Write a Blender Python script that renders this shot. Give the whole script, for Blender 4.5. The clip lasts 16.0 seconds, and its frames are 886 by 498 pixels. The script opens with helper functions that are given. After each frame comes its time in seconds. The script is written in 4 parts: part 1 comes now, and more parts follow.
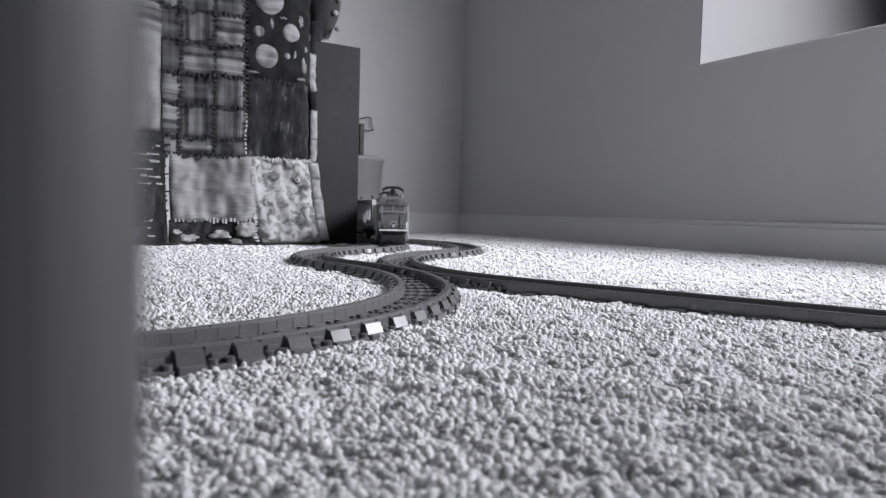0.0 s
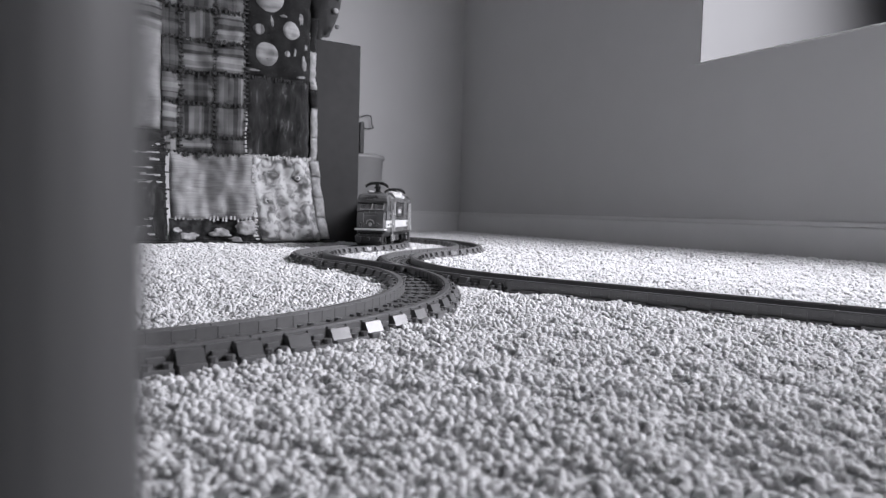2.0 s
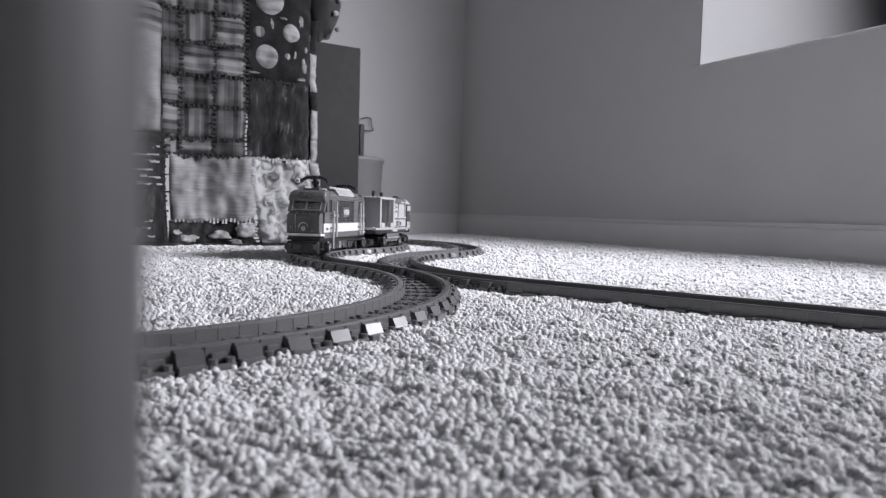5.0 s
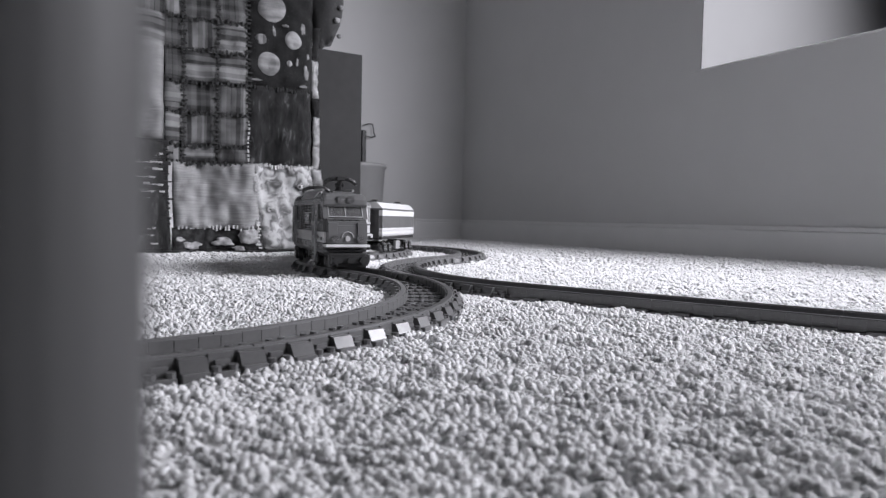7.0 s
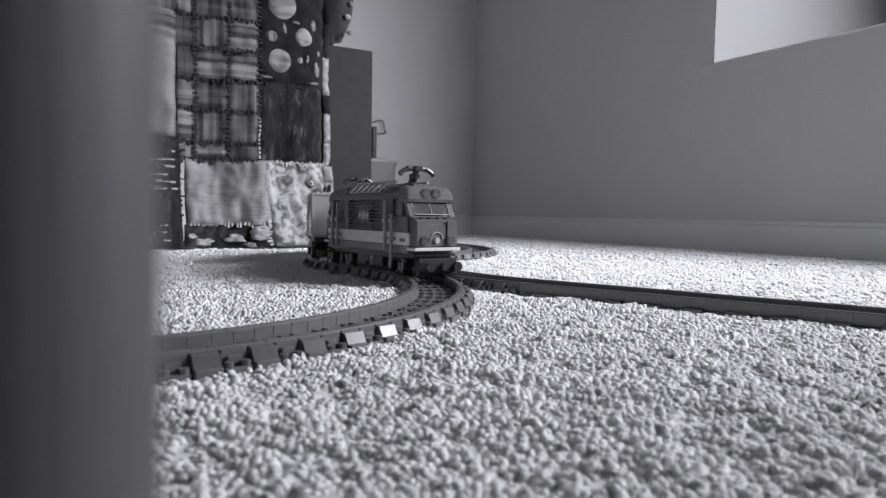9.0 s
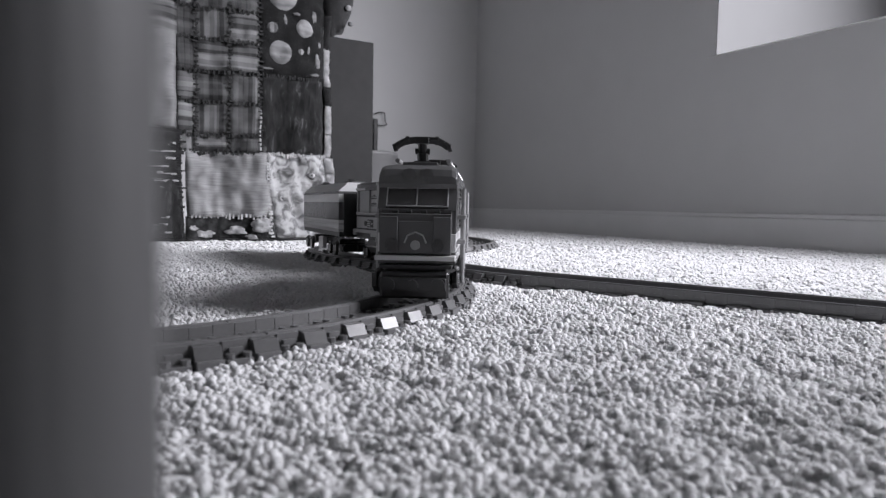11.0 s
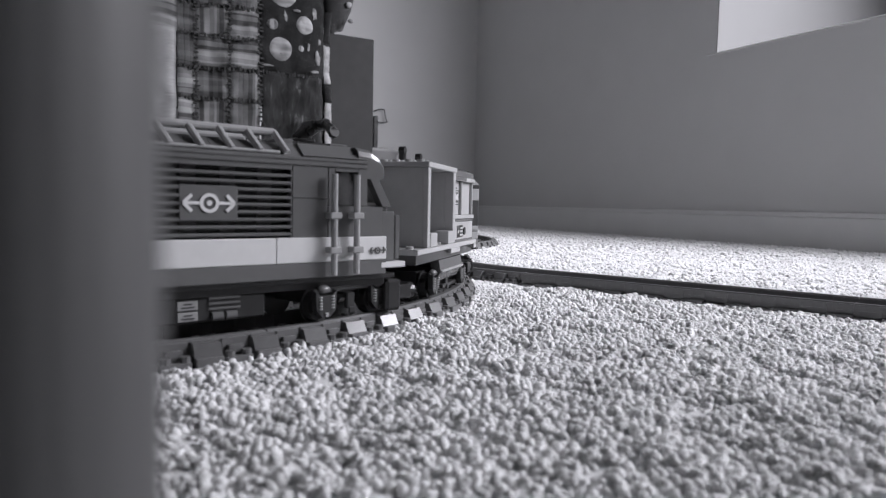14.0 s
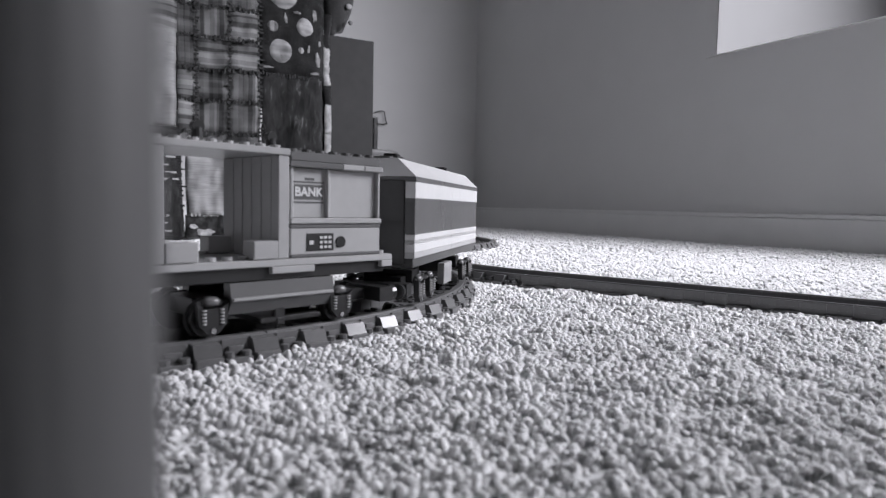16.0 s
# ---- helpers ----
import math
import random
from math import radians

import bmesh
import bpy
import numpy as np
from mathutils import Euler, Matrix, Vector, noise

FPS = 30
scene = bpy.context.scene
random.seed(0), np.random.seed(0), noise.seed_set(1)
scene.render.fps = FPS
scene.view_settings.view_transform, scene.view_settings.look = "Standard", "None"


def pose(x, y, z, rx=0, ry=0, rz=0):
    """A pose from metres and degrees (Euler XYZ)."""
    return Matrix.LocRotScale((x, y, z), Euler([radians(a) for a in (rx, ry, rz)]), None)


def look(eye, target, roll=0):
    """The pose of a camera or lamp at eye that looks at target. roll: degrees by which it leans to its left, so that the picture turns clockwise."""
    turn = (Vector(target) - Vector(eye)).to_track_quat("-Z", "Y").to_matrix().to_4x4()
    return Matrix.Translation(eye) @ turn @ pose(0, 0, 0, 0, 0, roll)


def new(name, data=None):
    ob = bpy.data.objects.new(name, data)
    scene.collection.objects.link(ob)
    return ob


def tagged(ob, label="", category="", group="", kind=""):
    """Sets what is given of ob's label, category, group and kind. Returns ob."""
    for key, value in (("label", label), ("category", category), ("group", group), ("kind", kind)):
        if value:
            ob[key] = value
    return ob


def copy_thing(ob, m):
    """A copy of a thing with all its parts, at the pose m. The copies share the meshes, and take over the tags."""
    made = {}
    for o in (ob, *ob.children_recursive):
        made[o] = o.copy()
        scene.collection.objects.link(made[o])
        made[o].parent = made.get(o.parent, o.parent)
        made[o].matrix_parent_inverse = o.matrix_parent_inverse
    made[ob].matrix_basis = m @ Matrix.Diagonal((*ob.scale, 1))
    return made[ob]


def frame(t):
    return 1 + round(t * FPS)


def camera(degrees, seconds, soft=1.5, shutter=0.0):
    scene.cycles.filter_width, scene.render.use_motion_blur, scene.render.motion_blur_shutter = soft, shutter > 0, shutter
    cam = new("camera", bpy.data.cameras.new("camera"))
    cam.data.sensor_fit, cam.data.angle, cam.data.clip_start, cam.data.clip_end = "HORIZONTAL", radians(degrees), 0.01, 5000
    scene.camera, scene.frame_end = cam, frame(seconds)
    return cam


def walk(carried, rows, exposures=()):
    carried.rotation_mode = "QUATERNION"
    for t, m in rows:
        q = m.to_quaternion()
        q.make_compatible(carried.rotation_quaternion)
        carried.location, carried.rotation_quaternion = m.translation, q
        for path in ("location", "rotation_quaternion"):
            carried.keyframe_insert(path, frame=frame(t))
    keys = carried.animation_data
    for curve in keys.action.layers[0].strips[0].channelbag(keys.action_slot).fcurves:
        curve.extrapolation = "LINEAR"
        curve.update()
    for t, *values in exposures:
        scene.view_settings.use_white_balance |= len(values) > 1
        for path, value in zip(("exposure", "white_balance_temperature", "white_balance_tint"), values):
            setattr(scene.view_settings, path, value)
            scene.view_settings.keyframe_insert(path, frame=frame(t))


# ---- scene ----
cam = camera(69.44, 16.0, soft=1.2)
EYE_Z = 0.0709
# seconds, yaw, tilt below level, lean (degrees); the tripod stands still and is nudged
AIM = [(0.0, 0.0, 3.156, 1.513), (0.5, -0.004, 3.202, 1.56), (1.0, 0.0, 3.298, 1.54), (1.5, 0.006, 3.314, 1.543),
       (2.0, 0.006, 3.314, 1.543), (2.5, 0.01, 3.298, 1.54), (3.0, 0.006, 3.238, 1.54), (3.5, 0.007, 3.223, 1.54),
       (4.0, 0.010, 3.171, 1.55), (6.5, 0.079, 2.928, 1.372), (7.0, 0.246, 2.626, 1.190), (7.5, 0.504, 2.288, 0.995),
       (8.0, 0.807, 2.263, 0.916), (8.5, 1.064, 2.567, 0.891), (9.0, 1.209, 2.999, 0.981), (11.5, 1.281, 3.713, 1.094),
       (12.0, 1.276, 3.746, 1.114), (12.5, 1.272, 3.785, 1.132), (13.0, 1.274, 3.852, 1.144), (13.5, 1.273, 3.920, 1.180),
       (14.0, 1.273, 3.920, 1.192), (14.5, 1.273, 3.917, 1.192), (15.0, 1.271, 3.881, 1.198), (15.5, 1.271, 3.844, 1.198),
       (16.0, 1.267, 3.769, 1.204)]
walk(cam, [(t, pose(0, 0, EYE_Z, 90 - tilt, 0, yaw) @ pose(0, 0, 0, 0, 0, lean)) for t, yaw, tilt, lean in AIM],
     exposures=[(0, -0.25, 6120, 16), (16, -0.25, 6120, 16)])
cam.data.dof.use_dof, cam.data.dof.focus_distance, cam.data.dof.aperture_fstop = True, 0.56, 15.5

# the room's axes: OUT points through the window wall, DEEP towards the far wall, RIGHT along the far wall
OUT, DEEP = Vector((0.8589, 0.5121, 0)), Vector((-0.5121, 0.8589, 0))
# the unseen left and near walls stand close in to bounce more light
WALL_OUT, WALL_FAR, WALL_LEFT, WALL_NEAR, CEIL = 1.282, 2.037, -1.65, -1.15, 2.3
ROOM = Matrix(((OUT.x, DEEP.x, 0, 0), (OUT.y, DEEP.y, 0, 0), (0, 0, 1, 0), (0, 0, 0, 1)))


def room(a, b, z):
    return OUT * a + DEEP * b + Vector((0, 0, z))


# ---- light: daylight through the windows of one wall ----
world = bpy.data.worlds.new("world")
scene.world = world
world.use_nodes = True
wn = world.node_tree
sky = wn.nodes.new("ShaderNodeTexSky")
sky.sky_type, sky.sun_disc, sky.sun_elevation, sky.sun_rotation = "NISHITA", False, radians(35), radians(125)
wn.links.new(sky.outputs[0], wn.nodes["Background"].inputs[0])
wn.nodes["Background"].inputs[1].default_value = 0.03


def window_light(name, a, b, z, wide, high, power, target, spread):
    lamp = bpy.data.lights.new(name, "AREA")
    lamp.shape, lamp.size, lamp.size_y, lamp.energy = "RECTANGLE", wide, high, power
    lamp.color = (1.0, 0.99, 0.98)
    ob = new(name, lamp)
    lamp.spread = radians(spread)
    ob.matrix_world = look(room(a, b, z), target)
    return ob


ALCOVE = 1.0          # depth of the window recess
W1_FAR, W1_NEAR = 1.0, -0.50     # the recess that the camera sees, along DEEP
SILL = 0.434
window_light("daylight", WALL_OUT + 0.34, 0.02, 0.82, 1.02, 0.60, 30, (-0.16, 1.28, 0), 110)


# ---- materials ----
def material(name, colour, rough=0.5, metal=0.0, vary=0.12, scale=40.0, bump=0.0, bump_scale=300.0, coat=0.0, spread=0.0,
             transmission=0.0, sheen=0.0, fine=6.0, specular=0.5, inside=0.0):
    m = bpy.data.materials.new(name)
    m.use_nodes = True
    nt = m.node_tree
    p = nt.nodes["Principled BSDF"]
    p.inputs["Roughness"].default_value, p.inputs["Metallic"].default_value = rough, metal
    p.inputs["Coat Weight"].default_value, p.inputs["Specular IOR Level"].default_value = coat, specular
    p.inputs["Transmission Weight"].default_value = transmission
    p.inputs["Sheen Weight"].default_value = sheen
    p.inputs["Subsurface Weight"].default_value, p.inputs["Subsurface Scale"].default_value = inside, 0.005
    p.inputs["Subsurface Radius"].default_value = (1, 1, 1)
    tc = nt.nodes.new("ShaderNodeTexCoord")
    col = (colour,) * 3 if isinstance(colour, (int, float)) else colour
    broad, grain = nt.nodes.new("ShaderNodeTexNoise"), nt.nodes.new("ShaderNodeTexNoise")
    broad.inputs["Scale"].default_value, broad.inputs["Detail"].default_value = scale, 4
    grain.inputs["Scale"].default_value, grain.inputs["Detail"].default_value = scale * fine, 3
    add = nt.nodes.new("ShaderNodeMath")
    add.operation = "ADD"
    for i, n in enumerate((broad, grain)):
        nt.links.new(tc.outputs["Object"], n.inputs["Vector"])
        nt.links.new(n.outputs["Fac"], add.inputs[i])
    ramp = nt.nodes.new("ShaderNodeMapRange")
    ramp.inputs[1].default_value, ramp.inputs[2].default_value = 0.6, 1.4
    ramp.inputs[3].default_value, ramp.inputs[4].default_value = 1 - vary, 1 + vary
    nt.links.new(add.outputs[0], ramp.inputs[0])
    last = ramp.outputs[0]
    if spread:
        geo = nt.nodes.new("ShaderNodeNewGeometry")
        r2 = nt.nodes.new("ShaderNodeMapRange")
        r2.inputs[3].default_value, r2.inputs[4].default_value = 1 - spread, 1 + spread
        nt.links.new(geo.outputs["Random Per Island"], r2.inputs[0])
        mul = nt.nodes.new("ShaderNodeMath")
        mul.operation = "MULTIPLY"
        nt.links.new(last, mul.inputs[0])
        nt.links.new(r2.outputs[0], mul.inputs[1])
        last = mul.outputs[0]
    mix = nt.nodes.new("ShaderNodeVectorMath")
    mix.operation = "SCALE"
    mix.inputs[0].default_value = col
    nt.links.new(last, mix.inputs["Scale"])
    nt.links.new(mix.outputs[0], p.inputs["Base Color"])
    if bump:
        bn, b = nt.nodes.new("ShaderNodeTexNoise"), nt.nodes.new("ShaderNodeBump")
        bn.inputs["Scale"].default_value, bn.inputs["Detail"].default_value = bump_scale, 3
        b.inputs["Strength"].default_value, b.inputs["Distance"].default_value = bump, 0.001
        nt.links.new(tc.outputs["Object"], bn.inputs["Vector"])
        nt.links.new(bn.outputs["Fac"], b.inputs["Height"])
        nt.links.new(b.outputs[0], p.inputs["Normal"])
    return m


CARPET = material("carpet_yarn", 0.80, 0.95, vary=0.10, scale=14, bump=0.6, bump_scale=1100, spread=0.07, sheen=0.15, inside=0.7)
PAINT = material("wall_paint", 0.58, 0.85, vary=0.03, scale=1.5, bump=0.12, bump_scale=260)
TRIM = material("trim_paint", 0.72, 0.55, vary=0.04, scale=3, bump=0.05, bump_scale=80)
# paler than the visible walls, so that the unseen ones throw back fill light
BOUNCE_PAINT = material("pale_bounce_paint", 0.82, 0.85, vary=0.03, scale=1.5, bump=0.12, bump_scale=260)
# the recess's dimness is put into this colour, far darker than the wall's
DIM_REVEAL = material("recess_paint_dimmed", 0.12, 0.8, vary=0.03, scale=1.5, bump=0.1, bump_scale=260)
CEILING = material("ceiling_paint", 0.82, 0.9, vary=0.03, scale=2, bump=0.2, bump_scale=120)
# a pale door's paint, darkened so that the leaf looks shaded
DIM_DOOR_PAINT = material("door_paint_dimmed", 0.095, 0.6, vary=0.04, scale=4)
RAIL_GREY = material("dark_grey_plastic", 0.14, 0.28, vary=0.12, scale=60, bump=0.04, bump_scale=500, spread=0.06)
RED = material("dark_red_plastic", 0.13, 0.17, vary=0.05, scale=30, bump=0.02, bump_scale=300, spread=0.04)
WHITE = material("white_plastic", 0.68, 0.25, vary=0.04, scale=30, bump=0.02, bump_scale=300)
LIGHT_GREY = material("light_grey_plastic", 0.42, 0.28, vary=0.05, scale=30, bump=0.02, bump_scale=300, spread=0.04)
MID_GREY = material("mid_grey_plastic", 0.34, 0.28, vary=0.06, scale=30, bump=0.02, bump_scale=300)
TAN = material("tan_plastic", 0.40, 0.3, vary=0.06, scale=30, bump=0.02, bump_scale=300)
BEAM = material("dark_bluish_grey_plastic", 0.14, 0.25, vary=0.06, scale=30, bump=0.02, bump_scale=300)
BLACK = material("black_plastic", 0.032, 0.28, vary=0.2, scale=40, bump=0.03, bump_scale=300)
SMOKED = material("smoked_clear_plastic", 0.5, 0.03, vary=0.05, scale=20, coat=0.8, transmission=0.85)
CLEAR = material("clear_lens", 0.75, 0.05, vary=0.03, scale=20, coat=1.0, transmission=0.4)
STEEL = material("polished_pin", 0.7, 0.25, metal=1.0, vary=0.05)
# the springs' glints are painted in as a bright base colour
GLINT_SPRING = material("spring_plastic_glint", 0.55, 0.25, vary=0.04)
PANEL = material("black_brown_board", 0.026, 0.75, vary=0.15, scale=8, bump=0.05, bump_scale=200, specular=0.2)
BASKET = material("grey_basket_plastic", 0.26, 0.5, vary=0.05, scale=8)
WIRE = material("black_steel", 0.02, 0.4, metal=0.4, vary=0.1)
GLASS = material("window_glass", 0.9, 0.03, vary=0.0, transmission=1.0)
BEDDING = material("mattress_cloth", 0.5, 0.9, vary=0.06, scale=20)


# ---- helpers for meshes ----
def part(name, bm, mat, parent=None, label="", smooth=False):
    me = bpy.data.meshes.new(name)
    bm.normal_update()
    bm.to_mesh(me)
    bm.free()
    me.materials.append(mat)
    if smooth:
        for f in me.polygons:
            f.use_smooth = True
    ob = new(name, me)
    if parent:
        ob.parent = parent
    if label:
        tagged(ob, label)
    return ob


def add_box(bm, x0, x1, y0, y1, z0, z1, bevel=0.0):
    r = bmesh.ops.create_cube(bm, size=1)
    vs = r["verts"]
    for v in vs:
        v.co = Vector((x0 + (v.co.x + 0.5) * (x1 - x0), y0 + (v.co.y + 0.5) * (y1 - y0), z0 + (v.co.z + 0.5) * (z1 - z0)))
    if bevel:
        es = list({e for v in vs for e in v.link_edges})
        bmesh.ops.bevel(bm, geom=es, offset=bevel, segments=1, affect="EDGES", profile=0.5)
    return vs


def box(*b, bevel=0.0004):
    bm = bmesh.new()
    add_box(bm, *b, bevel=bevel)
    return bm


def boxes(rows, bevel=0.0004):
    bm = bmesh.new()
    for r in rows:
        add_box(bm, *r, bevel=bevel)
    return bm


def add_rod(bm, p, q, r, n=10):
    p, q = Vector(p), Vector(q)
    d = q - p
    m = Matrix.Translation((p + q) / 2) @ d.to_track_quat("Z", "Y").to_matrix().to_4x4()
    bmesh.ops.create_cone(bm, cap_ends=True, segments=n, radius1=r, radius2=r, depth=d.length, matrix=m)


def rod(p, q, r, n=10):
    bm = bmesh.new()
    add_rod(bm, p, q, r, n)
    return bm


def prism(profile, axis, a, b):
    """A profile of (u, v) pairs swept from a to b along an axis: x sweeps (y, z), y sweeps (x, z)."""
    bm = bmesh.new()
    put = (lambda u, v, w: (w, u, v)) if axis == "x" else (lambda u, v, w: (u, w, v))
    one = [bm.verts.new(put(u, v, a)) for u, v in profile]
    two = [bm.verts.new(put(u, v, b)) for u, v in profile]
    n = len(profile)
    for i in range(n):
        bm.faces.new((one[i], one[(i + 1) % n], two[(i + 1) % n], two[i]))
    bm.faces.new(one[::-1])
    bm.faces.new(two)
    bmesh.ops.recalc_face_normals(bm, faces=bm.faces[:])
    return bm


def empty(name, label, category, group=""):
    return tagged(new(name), label, category, group)


# ---- structure ----
def wall_with_holes(name, holes, a, thick, b0, b1, z1, mat):
    """The window wall at OUT = a, from b0 to b1 along DEEP; holes as (b0, b1, z0, z1), from low b to high b."""
    rows, b = [], b0
    for h0, h1, z0, ztop in holes:
        rows += [(a, a + thick, b, h0, -0.02, z1), (a, a + thick, h0, h1, -0.02, z0), (a, a + thick, h0, h1, ztop, z1)]
        b = h1
    rows.append((a, a + thick, b, b1, -0.02, z1))
    ob = part(name, boxes(rows, bevel=0), mat)
    ob.matrix_world = ROOM
    return tagged(ob, kind="structure")


W1_TOP = 2.05
tagged(wall_with_holes("wall_east", [(W1_NEAR - .0022, W1_FAR + .0022, SILL - .0022, W1_TOP + .0022)], WALL_OUT, 0.12,
                       WALL_NEAR, WALL_FAR, CEIL, PAINT), "grey painted wall with a deep window recess", "wall")


def setting(name, label, category, rows, mat, bevel=0.0):
    ob = part(name, boxes(rows, bevel=bevel), mat)
    ob.matrix_world = ROOM
    return tagged(ob, label, category, kind="structure")


setting("wall_north", "grey painted wall with a low baseboard", "wall",
        [(WALL_LEFT, WALL_OUT + 0.12, WALL_FAR, WALL_FAR + 0.12, -0.02, CEIL)], PAINT)
# two unseen walls close the room and work as reflectors
setting("bounce_wall_west", "unseen pale plain wall, added to bounce fill light", "wall", [(WALL_LEFT - 0.12, WALL_LEFT, WALL_NEAR, WALL_FAR + 0.12, -0.02, CEIL)], BOUNCE_PAINT)
setting("bounce_wall_south", "unseen pale plain wall, added to bounce fill light", "wall", [(WALL_LEFT - 0.12, WALL_OUT + 0.12, WALL_NEAR - 0.12, WALL_NEAR, -0.02, CEIL)], BOUNCE_PAINT)
setting("ceiling", "white ceiling", "ceiling", [(WALL_LEFT - 0.12, WALL_OUT + 0.12, WALL_NEAR - 0.12, WALL_FAR + 0.12, CEIL, CEIL + 0.1)], CEILING)
# the recess: cheeks, seat and head, coloured dark to dim them, with the window at its outer end
o0, o1 = WALL_OUT - 0.0005, WALL_OUT + ALCOVE
setting("recess_wall", "painted cheeks of a deep window recess, dimness put into their dark colour", "wall",
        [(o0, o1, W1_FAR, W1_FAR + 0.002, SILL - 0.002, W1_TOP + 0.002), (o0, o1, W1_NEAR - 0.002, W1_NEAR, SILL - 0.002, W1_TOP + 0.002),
         (o0, o1, W1_NEAR, W1_FAR, SILL - 0.002, SILL), (o0, o1, W1_NEAR, W1_FAR, W1_TOP, W1_TOP + 0.002)], DIM_REVEAL)
setting("window_sill", "painted sill of the window recess", "sill",
        [(WALL_OUT - 0.003, WALL_OUT + 0.06, W1_NEAR, W1_FAR + 0.030, SILL - 0.003, SILL + 0.001)], PAINT, 0.0015)


def window(name, a, b0, b1, z0, z1):
    win = empty(name, "white framed window letting in daylight", "window")
    win["kind"] = "structure"
    win.matrix_world = ROOM
    w = 0.05
    for r in ((a, a + .04, b0, b0 + w, z0, z1), (a, a + .04, b1 - w, b1, z0, z1), (a, a + .04, b0 + w, b1 - w, z0, z0 + w),
              (a, a + .04, b0 + w, b1 - w, z1 - w, z1)):
        part("window_frame", box(*r, bevel=0.003), TRIM, win)
    p = part("pane", box(a + .015, a + .021, b0 + w, b1 - w, z0 + w, z1 - w, bevel=0), GLASS, win)
    p.visible_shadow = False
    return win


window("window_1", o1, W1_NEAR, W1_FAR, SILL, W1_TOP)


def baseboard(name, label, x0, x1, y0, y1, along):
    prof_h = 0.072
    rows = [(x0, x1, y0, y1, -0.02, prof_h - 0.010)]
    if along == "deep":
        rows.append((x0 + 0.006, x1, y0, y1, prof_h - 0.010, prof_h))
    else:
        rows.append((x0, x1, y0 + 0.006, y1, prof_h - 0.010, prof_h))
    return setting(name, label, "baseboard", rows, TRIM, 0.0015)


baseboard("baseboard", "grey painted baseboard along the window wall", WALL_OUT - 0.016, WALL_OUT, WALL_NEAR, WALL_FAR - 0.016, "deep")
baseboard("baseboard", "grey painted baseboard along the far wall", WALL_LEFT, WALL_OUT, WALL_FAR - 0.016, WALL_FAR, "out")

# ---- the two winding tracks ----
R40 = 0.32
R_TIGHT, R_FAR = 0.2451, 0.3169     # the middle bend is tighter
A1, A2, A3 = Vector((-0.3355, 0.5336)), Vector((0.0564, 0.9408)), Vector((-0.4135, 1.2491))
B2, B3 = Vector((0.261, 0.8625)), Vector((-0.274, 1.213))
ANG21 = math.atan2(A2.y - A1.y, A2.x - A1.x)
ANG23 = math.atan2(A3.y - A2.y, A3.x - A2.x)
LEN2 = R_TIGHT * ((ANG21 + math.pi) - ANG23)
RAIL_TOP = 0.0105


def track_point(s):
    """Where the train's track lies, s metres past the joint of its last two bends."""
    if s >= 0:
        c, r, a = A1, R40, ANG21 - s / R40
    elif s >= -LEN2:
        c, r, a = A2, R_TIGHT, ANG21 - math.pi + s / R_TIGHT
    else:
        c, r, a = A3, R_FAR, ANG23 - math.pi - (s + LEN2) / R_FAR
    return Vector((c.x + r * math.cos(a), c.y + r * math.sin(a)))


def sweep(bm, curve, profile):
    """Sweep an (offset, z) profile along a list of (point, outward) pairs."""
    rings = [[bm.verts.new((p.x + n.x * o, p.y + n.y * o, z)) for o, z in profile] for p, n in curve]
    k = len(profile)
    for a, b in zip(rings, rings[1:]):
        for i in range(k):
            bm.faces.new((a[i], a[(i + 1) % k], b[(i + 1) % k], b[i]))
    bm.faces.new(rings[0][::-1])
    bm.faces.new(rings[-1])
    bmesh.ops.recalc_face_normals(bm, faces=bm.faces[:])


def rail_profile(o):
    return [(o - .0029, .003), (o + .0029, .003), (o + .0027, .0085), (o + .0024, .0098), (o + .0018, RAIL_TOP),
            (o - .0018, RAIL_TOP), (o - .0024, .0098), (o - .0027, .0085)]


def sleeper_mesh():
    """One sleeper across the track: x along the rails, y across; with wedge-shaped chairs and end studs."""
    bm = bmesh.new()
    add_box(bm, -.0061, .0061, -.0315, .0315, -.0056, .0032, bevel=.0004)
    for y0, y1 in ((.0228, .0236), (.0161, .0170)):
        for sgn in (-1, 1):
            add_box(bm, -.0059, .0059, *sorted((sgn * y0, sgn * y1)), .0030, .0100, bevel=.0003)
    for sgn in (-1, 1):
        prof = [(sgn * .0232, .0032), (sgn * .0292, .0032), (sgn * .0288, .0040), (sgn * .0266, .0088), (sgn * .0232, .0090)]
        one = [bm.verts.new((-.0058, y - (sgn * .0009 if abs(y) > .026 else 0), z)) for y, z in prof]
        two = [bm.verts.new((.0058, y + (sgn * .0009 if abs(y) > .026 else 0), z)) for y, z in prof]
        fs = [bm.faces.new((one[i], one[(i + 1) % 5], two[(i + 1) % 5], two[i])) for i in range(5)]
        fs += [bm.faces.new(one[::-1]), bm.faces.new(two)]
        bmesh.ops.recalc_face_normals(bm, faces=fs)
    return bm


def tie_mesh():
    """The lower plate between two sleepers, with studs beside the rails."""
    bm = bmesh.new()
    add_box(bm, -.0063, .0063, -.0304, .0304, -.0056, .0022, bevel=.0003)
    for y0, y1 in ((.0228, .0239), (.0161, .0170)):
        for sgn in (-1, 1):
            add_box(bm, -.0061, .0061, *sorted((sgn * y0, sgn * y1)), .0022, .0096, bevel=.0003)
    for sgn in (-1, 1):
        add_box(bm, -.0036, .0036, *sorted((sgn * .0228, sgn * .0258)), .0022, .0066, bevel=.0003)
    for y in (-.0280, -.0120, -.0040, .0040, .0120, .0280):
        for x in (-.004, .004):
            add_rod(bm, (x, y, .0022), (x, y, .0046), .0022, 8)
    return bm


